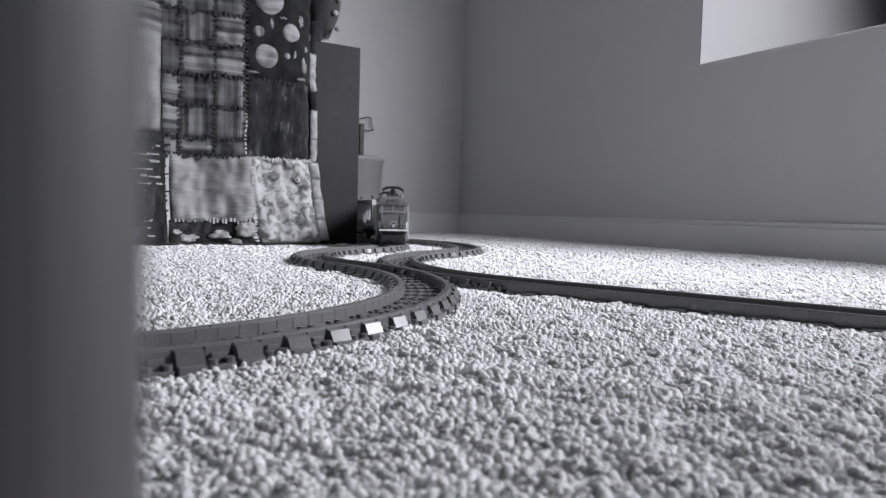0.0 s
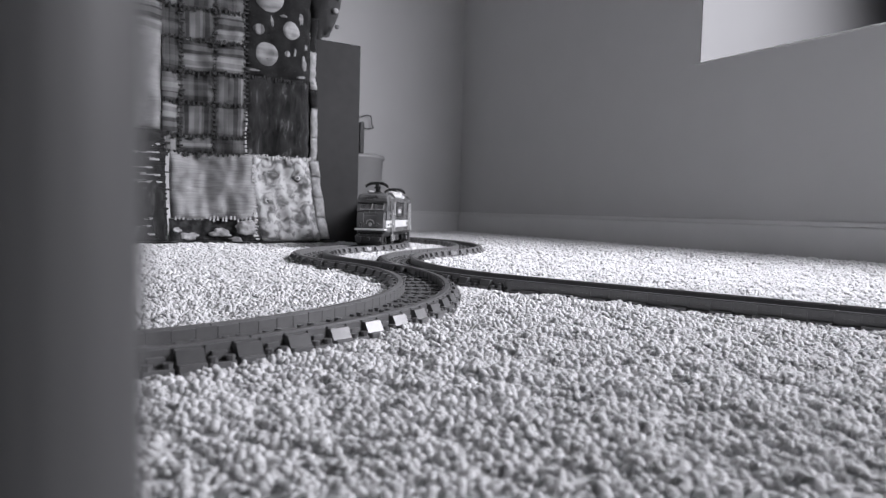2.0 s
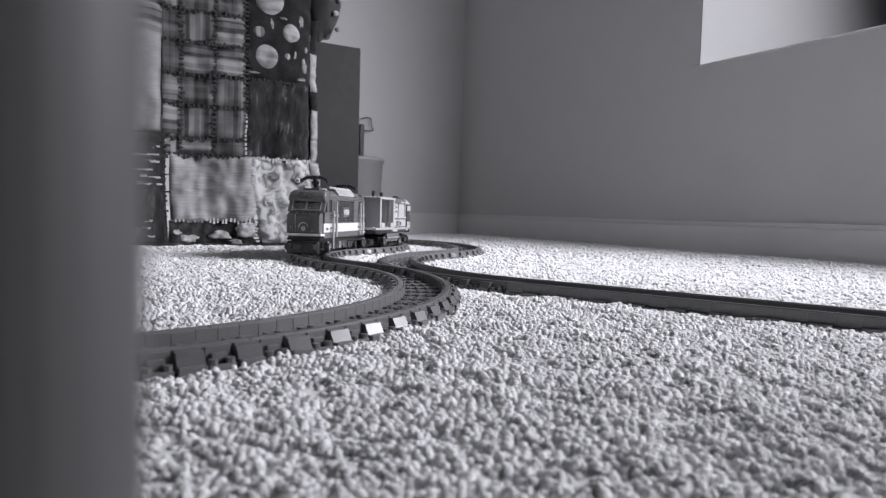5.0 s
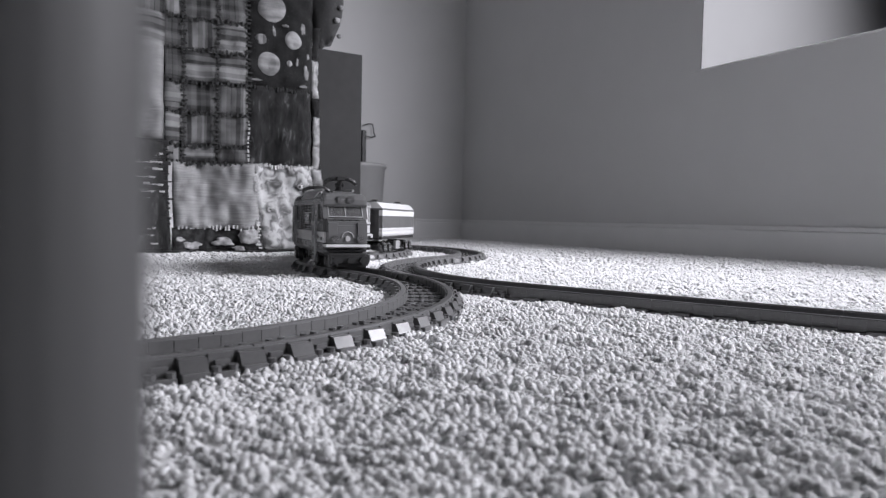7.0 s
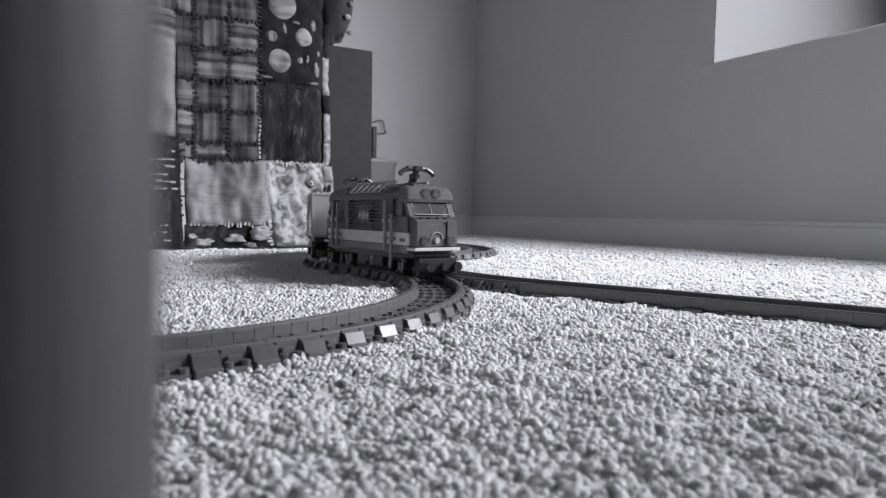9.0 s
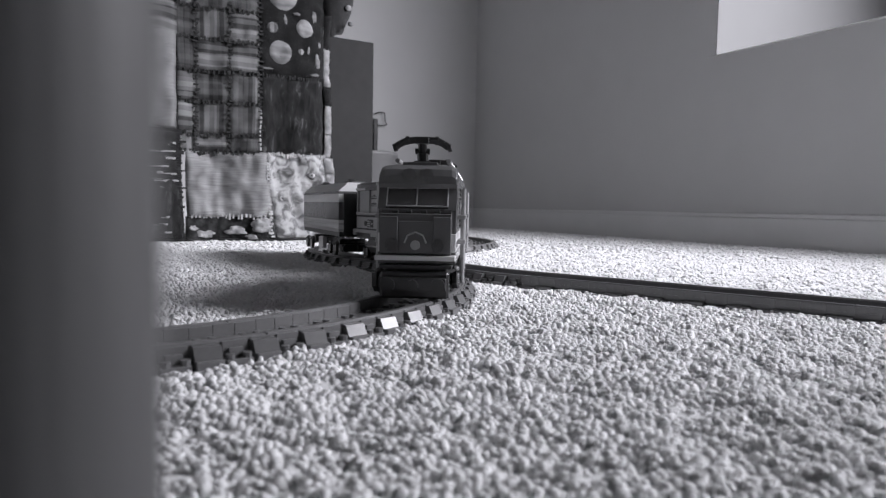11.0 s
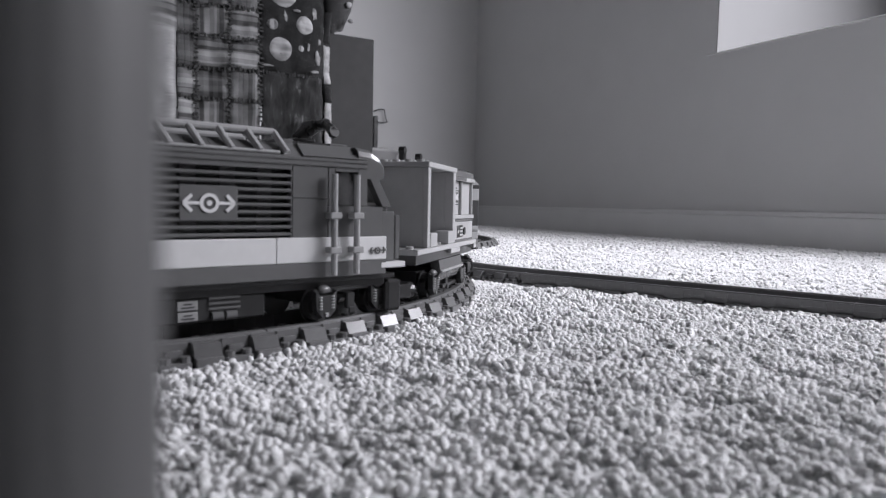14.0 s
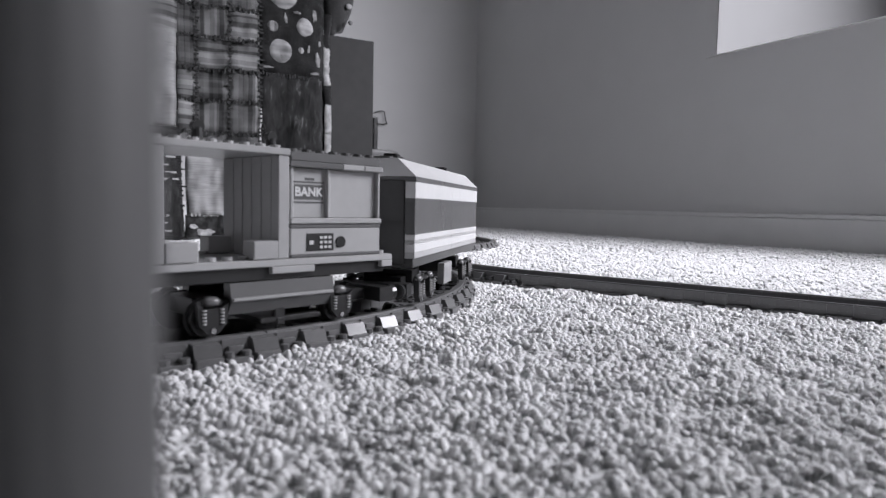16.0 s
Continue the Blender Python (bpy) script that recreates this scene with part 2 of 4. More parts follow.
def flat_mesh(top):
    """Sleeper of a straight: a low plate and plain rail cheeks with a small raised dash."""
    bm = bmesh.new()
    add_box(bm, -.0078, .0078, -.0305, .0305, -.0056, top, bevel=.0003)
    for y0, y1 in ((.0228, .0240), (.0161, .0170)):
        for sgn in (-1, 1):
            add_box(bm, -.00795, .00795, *sorted((sgn * y0, sgn * y1)), .0015, .0097, bevel=.0001)
    for sgn in (-1, 1):
        add_box(bm, -.0045, .0045, *sorted((sgn * .0239, sgn * .0244)), .0050, .0056)
    return bm


SLEEPER = part("sleeper", sleeper_mesh(), RAIL_GREY)
FLAT = [part("sleeper", flat_mesh(z), RAIL_GREY) for z in (.0026, .0012)]
FLAT_ME = [o.data for o in FLAT]
for o in FLAT:
    bpy.data.objects.remove(o)
TIE = part("tie_plate", tie_mesh(), RAIL_GREY)
SLEEPER_ME, TIE_ME = SLEEPER.data, TIE.data
bpy.data.objects.remove(SLEEPER)
bpy.data.objects.remove(TIE)


def piece_of(name, mesh, parent, m):
    ob = new(name, mesh)
    ob.parent = parent
    ob.matrix_local = m
    return ob


def curved_piece(turn, r):
    """A curved track piece whose bend has its centre at the origin, from angle 0 to turn."""
    tr = empty("curved_track", "dark grey plastic toy railway curve lying on the carpet", "toy track", "pieces of toy track")
    n = 10
    curve = [(Vector((r * math.cos(a), r * math.sin(a))), Vector((math.cos(a), math.sin(a)))) for a in
             [turn * (0.003 + 0.994 * i / n) for i in range(n + 1)]]
    for o in (-.020, .020):
        bm = bmesh.new()
        sweep(bm, curve, rail_profile(o))
        part("rail", bm, RAIL_GREY, tr)
    many = 2 * round(abs(turn) * r / .0251)
    for i in range(many):
        a = turn * (i + 0.24) / many
        m = Matrix.Rotation(a, 4, "Z") @ Matrix.Translation((r, 0, 0)) @ Matrix.Rotation(math.pi / 2, 4, "Z")
        piece_of("tie_plate" if i % 2 else "sleeper", TIE_ME if i % 2 else SLEEPER_ME, tr, m)
    return tr


def straight_piece():
    tr = empty("straight_track", "dark grey plastic toy railway straight lying on the carpet", "toy track", "pieces of toy track")
    for o in (-.020, .020):
        bm = bmesh.new()
        sweep(bm, [(Vector((x, 0)), Vector((0, 1))) for x in (.0004, .1276)], rail_profile(o))
        part("rail", bm, RAIL_GREY, tr)
        part("joint_pin", rod((.0012, o, RAIL_TOP - .0004), (.0012, o, RAIL_TOP + .0003), .0009, 8), WHITE, tr)
    for i in range(8):
        piece_of("sleeper" if i % 2 else "tie_plate", FLAT_ME[0] if i % 2 else FLAT_ME[1], tr, Matrix.Translation((.008 + .016 * i, 0, 0)))
    return tr


LAID = []          # points along all tracks, to keep the pile clear


def lay_bend(c, a0, a1, r=R40):
    n = max(1, round(abs(a1 - a0) * r / (R40 * radians(22.5))))
    step = (a1 - a0) / n
    first = None
    for i in range(n):
        m = Matrix.Translation((c.x, c.y, 0)) @ Matrix.Rotation(a0 + step * i, 4, "Z")
        if first is None:
            first = curved_piece(step, r)
            first.matrix_world = m
        else:
            copy_thing(first, m)
    k = int(abs(a1 - a0) * r / .004)
    for i in range(k):
        a = a0 + (a1 - a0) * i / k
        LAID.append((c.x + r * math.cos(a), c.y + r * math.sin(a)))


lay_bend(A1, ANG21, ANG21 - radians(22.5 * 8))
lay_bend(A2, ANG23, ANG21 + math.pi, R_TIGHT)
lay_bend(A3, ANG23 - math.pi, radians(127), R_FAR)
BANG = math.atan2(B3.y - B2.y, B3.x - B2.x)
B_DIR = Vector((0.812, -0.583))
lay_bend(B2, BANG, math.atan2(-0.812, -0.583) + 2 * math.pi)
lay_bend(B3, BANG - math.pi, radians(110))
B_START = Vector((B2.x - R40 * .583, B2.y - R40 * .812))
first_straight = None
for i in range(5):
    q = B_START + B_DIR * (.128 * i)
    m = Matrix.Translation((q.x, q.y, 0)) @ Matrix.Rotation(math.atan2(B_DIR.y, B_DIR.x), 4, "Z")
    if first_straight is None:
        first_straight = straight_piece()
        first_straight.matrix_world = m
    else:
        copy_thing(first_straight, m)
    LAID += [tuple(q + B_DIR * (.004 * k)) for k in range(32)]


# ---- the toy train: x forward, y to its left, z up from the carpet ----
def wheel_mesh():
    bm = bmesh.new()
    add_rod(bm, (0, -.0022, 0), (0, .0022, 0), .0082, 18)
    add_rod(bm, (0, -.0030, 0), (0, -.0022, 0), .0094, 18)
    for i in range(6):
        a = math.pi * 2 * i / 6
        add_rod(bm, (0, .0026, 0), (.0066 * math.cos(a), .0026, .0066 * math.sin(a)), .0007, 5)
    add_rod(bm, (0, .002, 0), (0, .0036, 0), .0018, 8)
    return bm


WHEEL = part("wheel", wheel_mesh(), BLACK)
WHEEL_ME = WHEEL.data
bpy.data.objects.remove(WHEEL)
TURNING = []           # wheels, with the vehicle's place on the track behind the locomotive


def bogie(thing, x, gap, lag):
    """A wheel frame with two axles gap apart: hornblocks with spring pairs, domed axle caps and an equaliser bar."""
    rows = [(-gap / 2 - .004, gap / 2 + .004, -.012, .012, .019, .0275), (-.006, .006, -.016, .016, .022, .031)]
    bg = part("bogie", boxes(rows), BLACK, thing)
    bg.location = (x, 0, 0)
    for sgn in (-1, 1):
        part("side_frame", boxes([(-gap / 2 - .007, gap / 2 + .007, sgn * .0212 - .0011, sgn * .0212 + .0011, .0245, .0272),
                                  (-gap / 2 + .006, gap / 2 - .006, sgn * .0226 - .0008, sgn * .0226 + .0008, .0252, .0266)], bevel=.0005), BLACK, bg)
        part("brake_block", boxes([(-.0028, .0028, sgn * .0205 - .0014, sgn * .0205 + .0014, .0150, .0235),
                                   (-.0022, .0022, sgn * .0222 - .0006, sgn * .0222 + .0006, .0125, .0160)], bevel=.0005), BLACK, bg)
        for ax in (-gap / 2, gap / 2):
            y = sorted((sgn * .0210, sgn * .0243))
            part("hornblock", prism([(ax - .0072, .0262), (ax - .0066, .0170), (ax - .0026, .0128), (ax + .0026, .0128), (ax + .0066, .0170),
                                     (ax + .0072, .0262), (ax + .0036, .0240), (ax - .0036, .0240)], "y", *y), BLACK, bg)
            for dx in (-.0042, .0042):
                bm = bmesh.new()
                for k in range(5):
                    z = .0172 + .0015 * k
                    add_rod(bm, (ax + dx, sgn * .0245, z), (ax + dx, sgn * .0245, z + .0006), .0010, 10)
                # bright rings give the coils their painted glints
                part("spring", bm, GLINT_SPRING, bg, "coil spring with its glint put into a bright colour")
            cap = bmesh.new()
            bmesh.ops.create_uvsphere(cap, u_segments=14, v_segments=8, radius=.0040,
                                      matrix=Matrix.Translation((ax, sgn * .0218, .0268)) @ Matrix.Diagonal((1.1, .7, .60, 1)))
            part("axle_cap", cap, BEAM, bg, "grey domed axle cap", smooth=True)
            part("axle_pin", rod((ax, sgn * .0225, .0142), (ax, sgn * .0249, .0142), .0013, 8), STEEL, bg)
            w = new("wheel", WHEEL_ME)
            w.parent = bg
            w.matrix_local = Matrix.Translation((ax, sgn * .0175, RAIL_TOP + .0082)) @ Matrix.Rotation(0 if sgn > 0 else math.pi, 4, "Z")
            TURNING.append((w, lag, sgn))
    return bg


def studs(xs, ys, z, mat, parent):
    first = None
    for x in xs:
        for y in ys:
            if first is None:
                first = part("stud", rod((0, 0, 0), (0, 0, .0017), .0024, 12), mat, parent)
                ob = first
            else:
                ob = new("stud", first.data)
                ob.parent = parent
            ob.matrix_local = Matrix.Translation((x, y, z))


def buffers(thing, x, sgn):
    """The black coupling beam at one end."""
    part("buffer_beam", boxes([(min(x, x + sgn * .010), max(x, x + sgn * .010), -.021, .021, .0175, .0255),
                               (min(x - sgn * .02, x), max(x - sgn * .02, x), -.008, .008, .018, .024)]), BLACK, thing)
    for y in (-.016, .016):
        part("buffer", rod((x + sgn * .010, y, .0215), (x + sgn * .0135, y, .0215), .0046, 14), BLACK, thing)
    part("magnet", rod((x + sgn * .010, 0, .0215), (x + sgn * .0145, 0, .0215), .0036, 12), BLACK, thing)


def emblem(parent, x, y, z, size, mat, side):
    """A plain ring between two arrow heads."""
    bm = bmesh.new()
    th = .0005
    n = 20
    for i in range(n):
        a, b = 2 * math.pi * i / n, 2 * math.pi * (i + 1) / n
        vs = []
        for rr, aa in ((.30, a), (.46, a), (.46, b), (.30, b)):
            vs.append(bm.verts.new((x + size * rr * math.cos(aa), y, z + size * rr * math.sin(aa))))
        bm.faces.new(vs)
    def bar(x0, z0, x1, z1, w):
        d = Vector((x1 - x0, z1 - z0)).normalized() * w
        bm.faces.new([bm.verts.new((x + size * px, y, z + size * pz)) for px, pz in
                      ((x0 - d.y, z0 + d.x), (x1 - d.y, z1 + d.x), (x1 + d.y, z1 - d.x), (x0 + d.y, z0 - d.x))])
    bm.faces.new([bm.verts.new((x + size * .13 * math.cos(math.pi * k / 5), y, z + size * .13 * math.sin(math.pi * k / 5))) for k in range(10)])
    for s in (-1, 1):
        bar(s * .46, 0, s * 1.15, 0, .07)
        bar(s * 1.2, 0, s * .82, .38, .08)
        bar(s * 1.2, 0, s * .82, -.38, .08)
    bm2 = bmesh.ops.extrude_face_region(bm, geom=bm.faces[:])
    for v in bm2["geom"]:
        if isinstance(v, bmesh.types.BMVert):
            v.co.y += side * th
    bmesh.ops.recalc_face_normals(bm, faces=bm.faces[:])
    return part("emblem", bm, mat, parent)


def pantograph(thing, x, sgn, top):
    """A current collector: a round foot, a leaning clip arm and a drooping jointed bow."""
    base = part("pantograph", boxes([(x - .010, x + .010, -.010, .010, .0994, .1022), (x - .006, x + .006, -.006, .006, .1022, .1042)], bevel=.0006),
                BLACK, thing, "black folding current collector")
    bm = bmesh.new()
    tip = x + sgn * .009
    add_rod(bm, (x - sgn * .001, 0, .1035), (x + sgn * .004, 0, (.1035 + top) / 2), .0042, 10)
    add_rod(bm, (x + sgn * .003, 0, (.1035 + top) / 2 - .001), (tip, 0, top - .001), .0032, 10)
    add_rod(bm, (x + sgn * .004, -.0052, (.1035 + top) / 2), (x + sgn * .004, .0052, (.1035 + top) / 2), .0022, 8)
    part("arm", bm, BLACK, base)
    bm = bmesh.new()
    pts = [(-.0192, top - .0052), (-.0155, top - .0026), (-.0110, top - .0006), (-.005, top), (.005, top), (.0110, top - .0006), (.0155, top - .0026), (.0192, top - .0052)]
    for (ya, za), (yb, zb) in zip(pts, pts[1:]):
        add_rod(bm, (tip, ya, za), (tip, yb, zb), .0025, 8)
    for ya, za in (pts[0], pts[-1]):
        add_rod(bm, (tip, ya - .0012, za - .0006), (tip, ya + .0012, za + .0002), .0029, 8)
    for ya in (-.0105, .0105):
        add_rod(bm, (tip, ya - .0012, top - .0004), (tip, ya + .0012, top - .0004), .0031, 8)
    add_box(bm, tip - .0045, tip + .0045, -.005, .005, top - .0028, top + .0020, .0006)
    part("bow", bm, BLACK, base)


def locomotive():
    lo = empty("toy_locomotive", "dark red toy brick locomotive with white stripe, on the track", "toy train")
    part("chassis", boxes([(-.100, .100, -.020, .020, .0265, .0325), (-.104, .104, -.024, .024, .0305, .0330)]), BLACK, lo)
    part("skirt", box(-.0965, .0965, -.0262, .0262, .0330, .0410), RED, lo)
    part("waist_stripe", boxes([(-.0335 + .0645 * i - .0630, -.0335 + .0645 * (i + 1) - .0632, -.0264, .0264, .0410, .0535) for i in range(3)]),
         WHITE, lo, "white waist stripe")
    part("core", box(-.084, .084, -.0205, .0205, .0535, .0900), BLACK, lo)
    for x in (-.032, -.014, .004, .022):
        part("inner_brick", box(x, x + .0075, -.0213, .0213, .0538, .0898), BEAM, lo)
    for sgn in (-1, 1):
        y0, y1 = sorted((sgn * .0215, sgn * .0262))
        # walls either side of the grille, with a side window in each cab
        for e in (-1, 1):
            def cab(xa, xb, za, zb):
                part("wall_brick", box(*sorted((e * xa, e * xb)), y0, y1, za, zb, bevel=.0003), RED, lo)
            cab(.0405, .0600, .0535, .0727)
            cab(.0405, .0600, .0729, .0900)
            cab(.0602, .0940, .0535, .0693)
            cab(.0602, .0640, .0695, .0900)
            cab(.0790, .0838, .0695, .0900)
            cab(.0640, .0790, .0868, .0900)
            part("side_window", box(*sorted((e * .0640, e * .0790)), *sorted((sgn * .0218, sgn * .0240)), .0695, .0868, bevel=.0003), SMOKED, lo,
                 "smoked clear side window")
        part("grille_frame", boxes([(-.0403, .0403, y0, y1, .0864, .0900), (-.0403, -.0396, y0, y1, .0535, .0864),
                                    (.0396, .0403, y0, y1, .0535, .0864)], bevel=.0002), RED, lo)
        for k in range(9):
            z = .0546 + .0035 * k
            part("grille_slat", box(-.0400, .0400, *sorted((sgn * .0214, sgn * .0262)), z, z + .0016, bevel=.0004), RED, lo)
        part("badge", box(-.0130, .0130, *sorted((sgn * .0222, sgn * .0264)), .0618, .0776, bevel=.0003), RED, lo)
        emblem(lo, 0, sgn * .0264, .0697, .0095, WHITE, sgn)
        for e in (-1, 1):
            emblem(lo, .0850 if e > 0 else -.0905, sgn * .0264, .0460, .0042, RAIL_GREY, sgn)
            for xb, za, zb in ((.0552, .0345, .0855), (.0685, .0180 if e > 0 else .0345, .0715 if e > 0 else .0855)):
                xb = xb if e > 0 else xb + .0065
                bar = part("grab_rail", rod((e * xb, sgn * .0300, za), (e * xb, sgn * .0300, zb), .0017, 10), MID_GREY, lo, "grey grab rail")
                for zc in (.0455, .0630):
                    part("clip", boxes([(e * xb - .0032, e * xb + .0032, *sorted((sgn * .0262, sgn * .0322)), zc, zc + .0032)]), MID_GREY, bar)
    # roof
    roof = part("roof", prism([(-.0266, .0900), (.0266, .0900), (.0266, .0922), (.0180, .0995), (-.0180, .0995), (-.0266, .0922)], "x", -.084, .084), RED, lo)
    for i in range(1, 5):
        part("roof_joint", prism([(-.0268, .0898), (.0268, .0898), (.0268, .0924), (.0181, .0997), (-.0181, .0997), (-.0268, .0924)], "x",
                                 -.084 + .0336 * i - .0150, -.084 + .0336 * i + .0150), RED, roof)
    for sgn in (-1, 1):
        for zc, yo in ((.0888, .0270), (.0912, .0272)):
            part("roof_edge", box(-.0835, .0835, *sorted((sgn * .0255, sgn * yo)), zc, zc + .0018, bevel=.0004), RED, lo)
        part("roof_tile", prism([(sgn * .0262, .0931), (sgn * .0268, .0938), (sgn * .0195, .1002), (sgn * .0170, .0996)], "x", -.083, -.046), RED, lo)
    for x0, x1, y in ((-.0800, -.0690, .012), (.0690, .0800, .012), (-.0460, -.0370, .016)):
        part("roof_box", box(x0, x1, -y, y, .0994, .1022), RED, lo)
    for sgn in (-1, 1):
        bm = bmesh.new()
        x0, x1 = -.034, .034
        add_rod(bm, (x0, sgn * .0185, .1045), (x1 + .025, sgn * .0185, .1045), .0017, 8)
        add_rod(bm, (x0, sgn * .0255, .0945), (x1, sgn * .0255, .0945), .0008, 8)
        for k in range(6):
            x = x0 + (x1 - x0) * k / 5
            add_rod(bm, (x, sgn * .0185, .1045), (x - .004, sgn * .0255, .0945), .0018, 8)
        part("roof_ladder", bm, MID_GREY, lo, "pale ladder on the roof edge")
    pantograph(lo, .058, 1, .1185)
    pantograph(lo, -.058, -1, .1125)
    # noses
    for e in (-1, 1):
        def sx(a, b):
            return sorted((e * a, e * b))
        nose = part("nose", boxes([(*sx(.0840, .1040), -.0235, .0235, .0396, .0670), (*sx(.0840, .0990), -.0235, .0235, .0670, .0700)], bevel=.0006), RED, lo)
        part("nose_panel", boxes([(*sx(.1040, .1075), -.0235, -.0115, .0405, .0650), (*sx(.1040, .1075), .0115, .0235, .0405, .0650),
                                  (*sx(.1040, .1060), -.0115, .0115, .0405, .0620)], bevel=.0005), RED, nose)
        part("front_stripe", box(*sx(.0930, .1095), -.0264, .0264, .0362, .0394, bevel=.0004), WHITE, lo, "white front step plate")
        for y in (-.0150, 0, .0150):
            x = .1075 if y else .1062
            big = .0042 if y else .0027
            lamp = part("headlight", rod((e * x, y, .0462), (e * (x + .0022), y, .0462), big, 16), SMOKED if y else CLEAR, lo,
                        "round smoked headlight" if y else "small round pale headlight")
            part("bezel", rod((e * (x - .001), y, .0462), (e * (x + .0008), y, .0462), big + .0005, 16), RED if y else LIGHT_GREY, lamp)
        arch = bmesh.new()
        for k in range(4):
            a, b = math.pi * k / 4, math.pi * (k + 1) / 4
            add_rod(arch, (e * .1066, .0072 * math.cos(a), .0475 + .0072 * math.sin(a)), (e * .1066, .0072 * math.cos(b), .0475 + .0072 * math.sin(b)), .0006, 6)
        part("nose_arch", arch, LIGHT_GREY, lo)
        # windscreen with slanted glass, posts and visor
        glass = prism([(e * .0965, .0715), (e * .0978, .0715), (e * .0905, .0842), (e * .0890, .0842)], "y", -.0205, .0205)
        part("windscreen", glass, SMOKED, lo, "smoked clear slanted windscreen")
        rim = bmesh.new()
        for y in (-.0205, -.0004, .0204):
            add_rod(rim, (e * .0981, y, .0716), (e * .0908, y, .0842), .0005, 6)
        for x, z in ((.0981, .0717), (.0909, .0841)):
            add_rod(rim, (e * x, -.0205, z), (e * x, .0205, z), .0005, 6)
        part("screen_rim", rim, CLEAR, lo, "clear windscreen rim")
        for y in (-.0235, .0235):
            part("screen_post", prism([(e * .0935, .0695), (e * .0990, .0695), (e * .0902, .0850), (e * .0850, .0850)], "y", y - .0028, y + .0028), RED, lo)
        part("wiper_studs", boxes([(*sx(.0988, .1020), y - .002, y + .002, .0670, .0690) for y in (-.014, -.005, .005, .014)], bevel=.0005), BLACK, lo)
        visor = bmesh.new()
        rings = []
        for y, k in ((-.0264, .70), (-.0255, .86), (-.0225, .97), (-.016, 1.0), (.016, 1.0), (.0225, .97), (.0255, .86), (.0264, .70)):
            rings.append([visor.verts.new((e * (.0780 + (px - .0780) * (.9 + .1 * k)), y, .0838 + (pz - .0838) * k)) for px, pz in
                          ((.0780, .0838), (.0935, .0838), (.0950, .0868), (.0944, .0920), (.0915, .0965), (.0865, .0995), (.0780, .1005))])
        for ra, rb in zip(rings, rings[1:]):
            for q in range(7):
                visor.faces.new((ra[q], ra[(q + 1) % 7], rb[(q + 1) % 7], rb[q]))
        visor.faces.new(rings[0])
        visor.faces.new(rings[-1])
        bmesh.ops.recalc_face_normals(visor, faces=visor.faces[:])
        part("visor", visor, RED, lo)
        for y in (-.0058, .0058):
            part("roof_light", rod((e * .0890, y, .0925), (e * .0962, y, .0925), .0046, 16), SMOKED, lo, "round smoked roof light")
        buffers(lo, e * .108, e)
        part("plough", box(*sx(.1000, .1100), -.0225, .0225, .0114, .0290, bevel=.0015), BLACK, lo)
    # equipment under the floor
    tank = part("underfloor_box", boxes([(-.030, .030, -.019, .019, .0150, .0270)], bevel=.001), BLACK, lo)
    for sgn in (-1, 1):
        y = sorted((sgn * .0190, sgn * .0200))
        part("vent_panel", boxes([(-.017, -.002, *y, .0205 + .0024 * k, .0217 + .0024 * k) for k in range(3)], bevel=.0002), BEAM, tank)
        for xc in (-.006, -.0125):
            part("air_tank", rod((xc - .0026, sgn * .0195, .0175), (xc + .0026, sgn * .0195, .0175), .0021, 12), BEAM, tank)
        for zc in (.0162, .0213):
            plate = part("warning_plate", box(.003, .012, *y, zc, zc + .0042, bevel=.0002), MID_GREY, tank, "grey plate with dark bars")
            part("plate_bar", boxes([(.0045, .0105, *sorted((sgn * .0199, sgn * .0202)), zc + .0010, zc + .0016),
                                     (.0055, .0095, *sorted((sgn * .0199, sgn * .0202)), zc + .0025, zc + .0031)], bevel=0), BLACK, plate)
    return lo


def lettering(text, size, m, mat, parent):
    cu = bpy.data.curves.new("lettering", "FONT")
    cu.body, cu.size, cu.extrude, cu.align_x, cu.align_y, cu.offset = text, size, .0002, "CENTER", "CENTER", .0002
    me = bpy.data.meshes.new("lettering")
    tmp = new("lettering", cu)
    dg = bpy.context.evaluated_depsgraph_get()
    me = bpy.data.meshes.new_from_object(tmp.evaluated_get(dg))
    bpy.data.objects.remove(tmp)
    me.materials.clear()
    me.materials.append(mat)
    ob = new("lettering", me)
    ob.parent, ob.matrix_local = parent, m
    return ob


def flat_wagon():
    w = empty("toy_flat_wagon", "light grey toy flat wagon with black wheels on the track", "toy train")
    part("deck", box(-.0740, .0740, -.0265, .0265, .0412, .0446), LIGHT_GREY, w)
    part("deck_underside", boxes([(-.0700, .0700, -.0240, .0240, .0350, .0412)], bevel=.0004), BLACK, w)
    part("joint_plate", boxes([(-.0230, .0010, -.0267, .0267, .0378, .0412), (-.0740, -.0660, -.0267, .0267, .0378, .0412)]), LIGHT_GREY, w)
    studs([.004 * k * 2 + .012 for k in range(4)] + [-.0700, .0700], (-.020, .020), .0446, LIGHT_GREY, w)
    for sgn in (-1, 1):
        part("side_beam", prism([(sgn * .0180, .0200), (sgn * .0215, .0200), (sgn * .0250, .0265), (sgn * .0235, .0345), (sgn * .0180, .0345)], "x", -.0360, .0205), BEAM, w,
             "grey sloping side beam")
        part("beam_rail", box(-.0350, .0200, *sorted((sgn * .0236, sgn * .0262)), .0262, .0278), MID_GREY, w)
    part("step_bar", box(-.030, .004, -.022, .022, .0140, .0165), BLACK, w)
    bogie(w, -.0064, .0702, .184)
    for e in (-1, 1):
        buffers(w, e * .070, e)
    return w


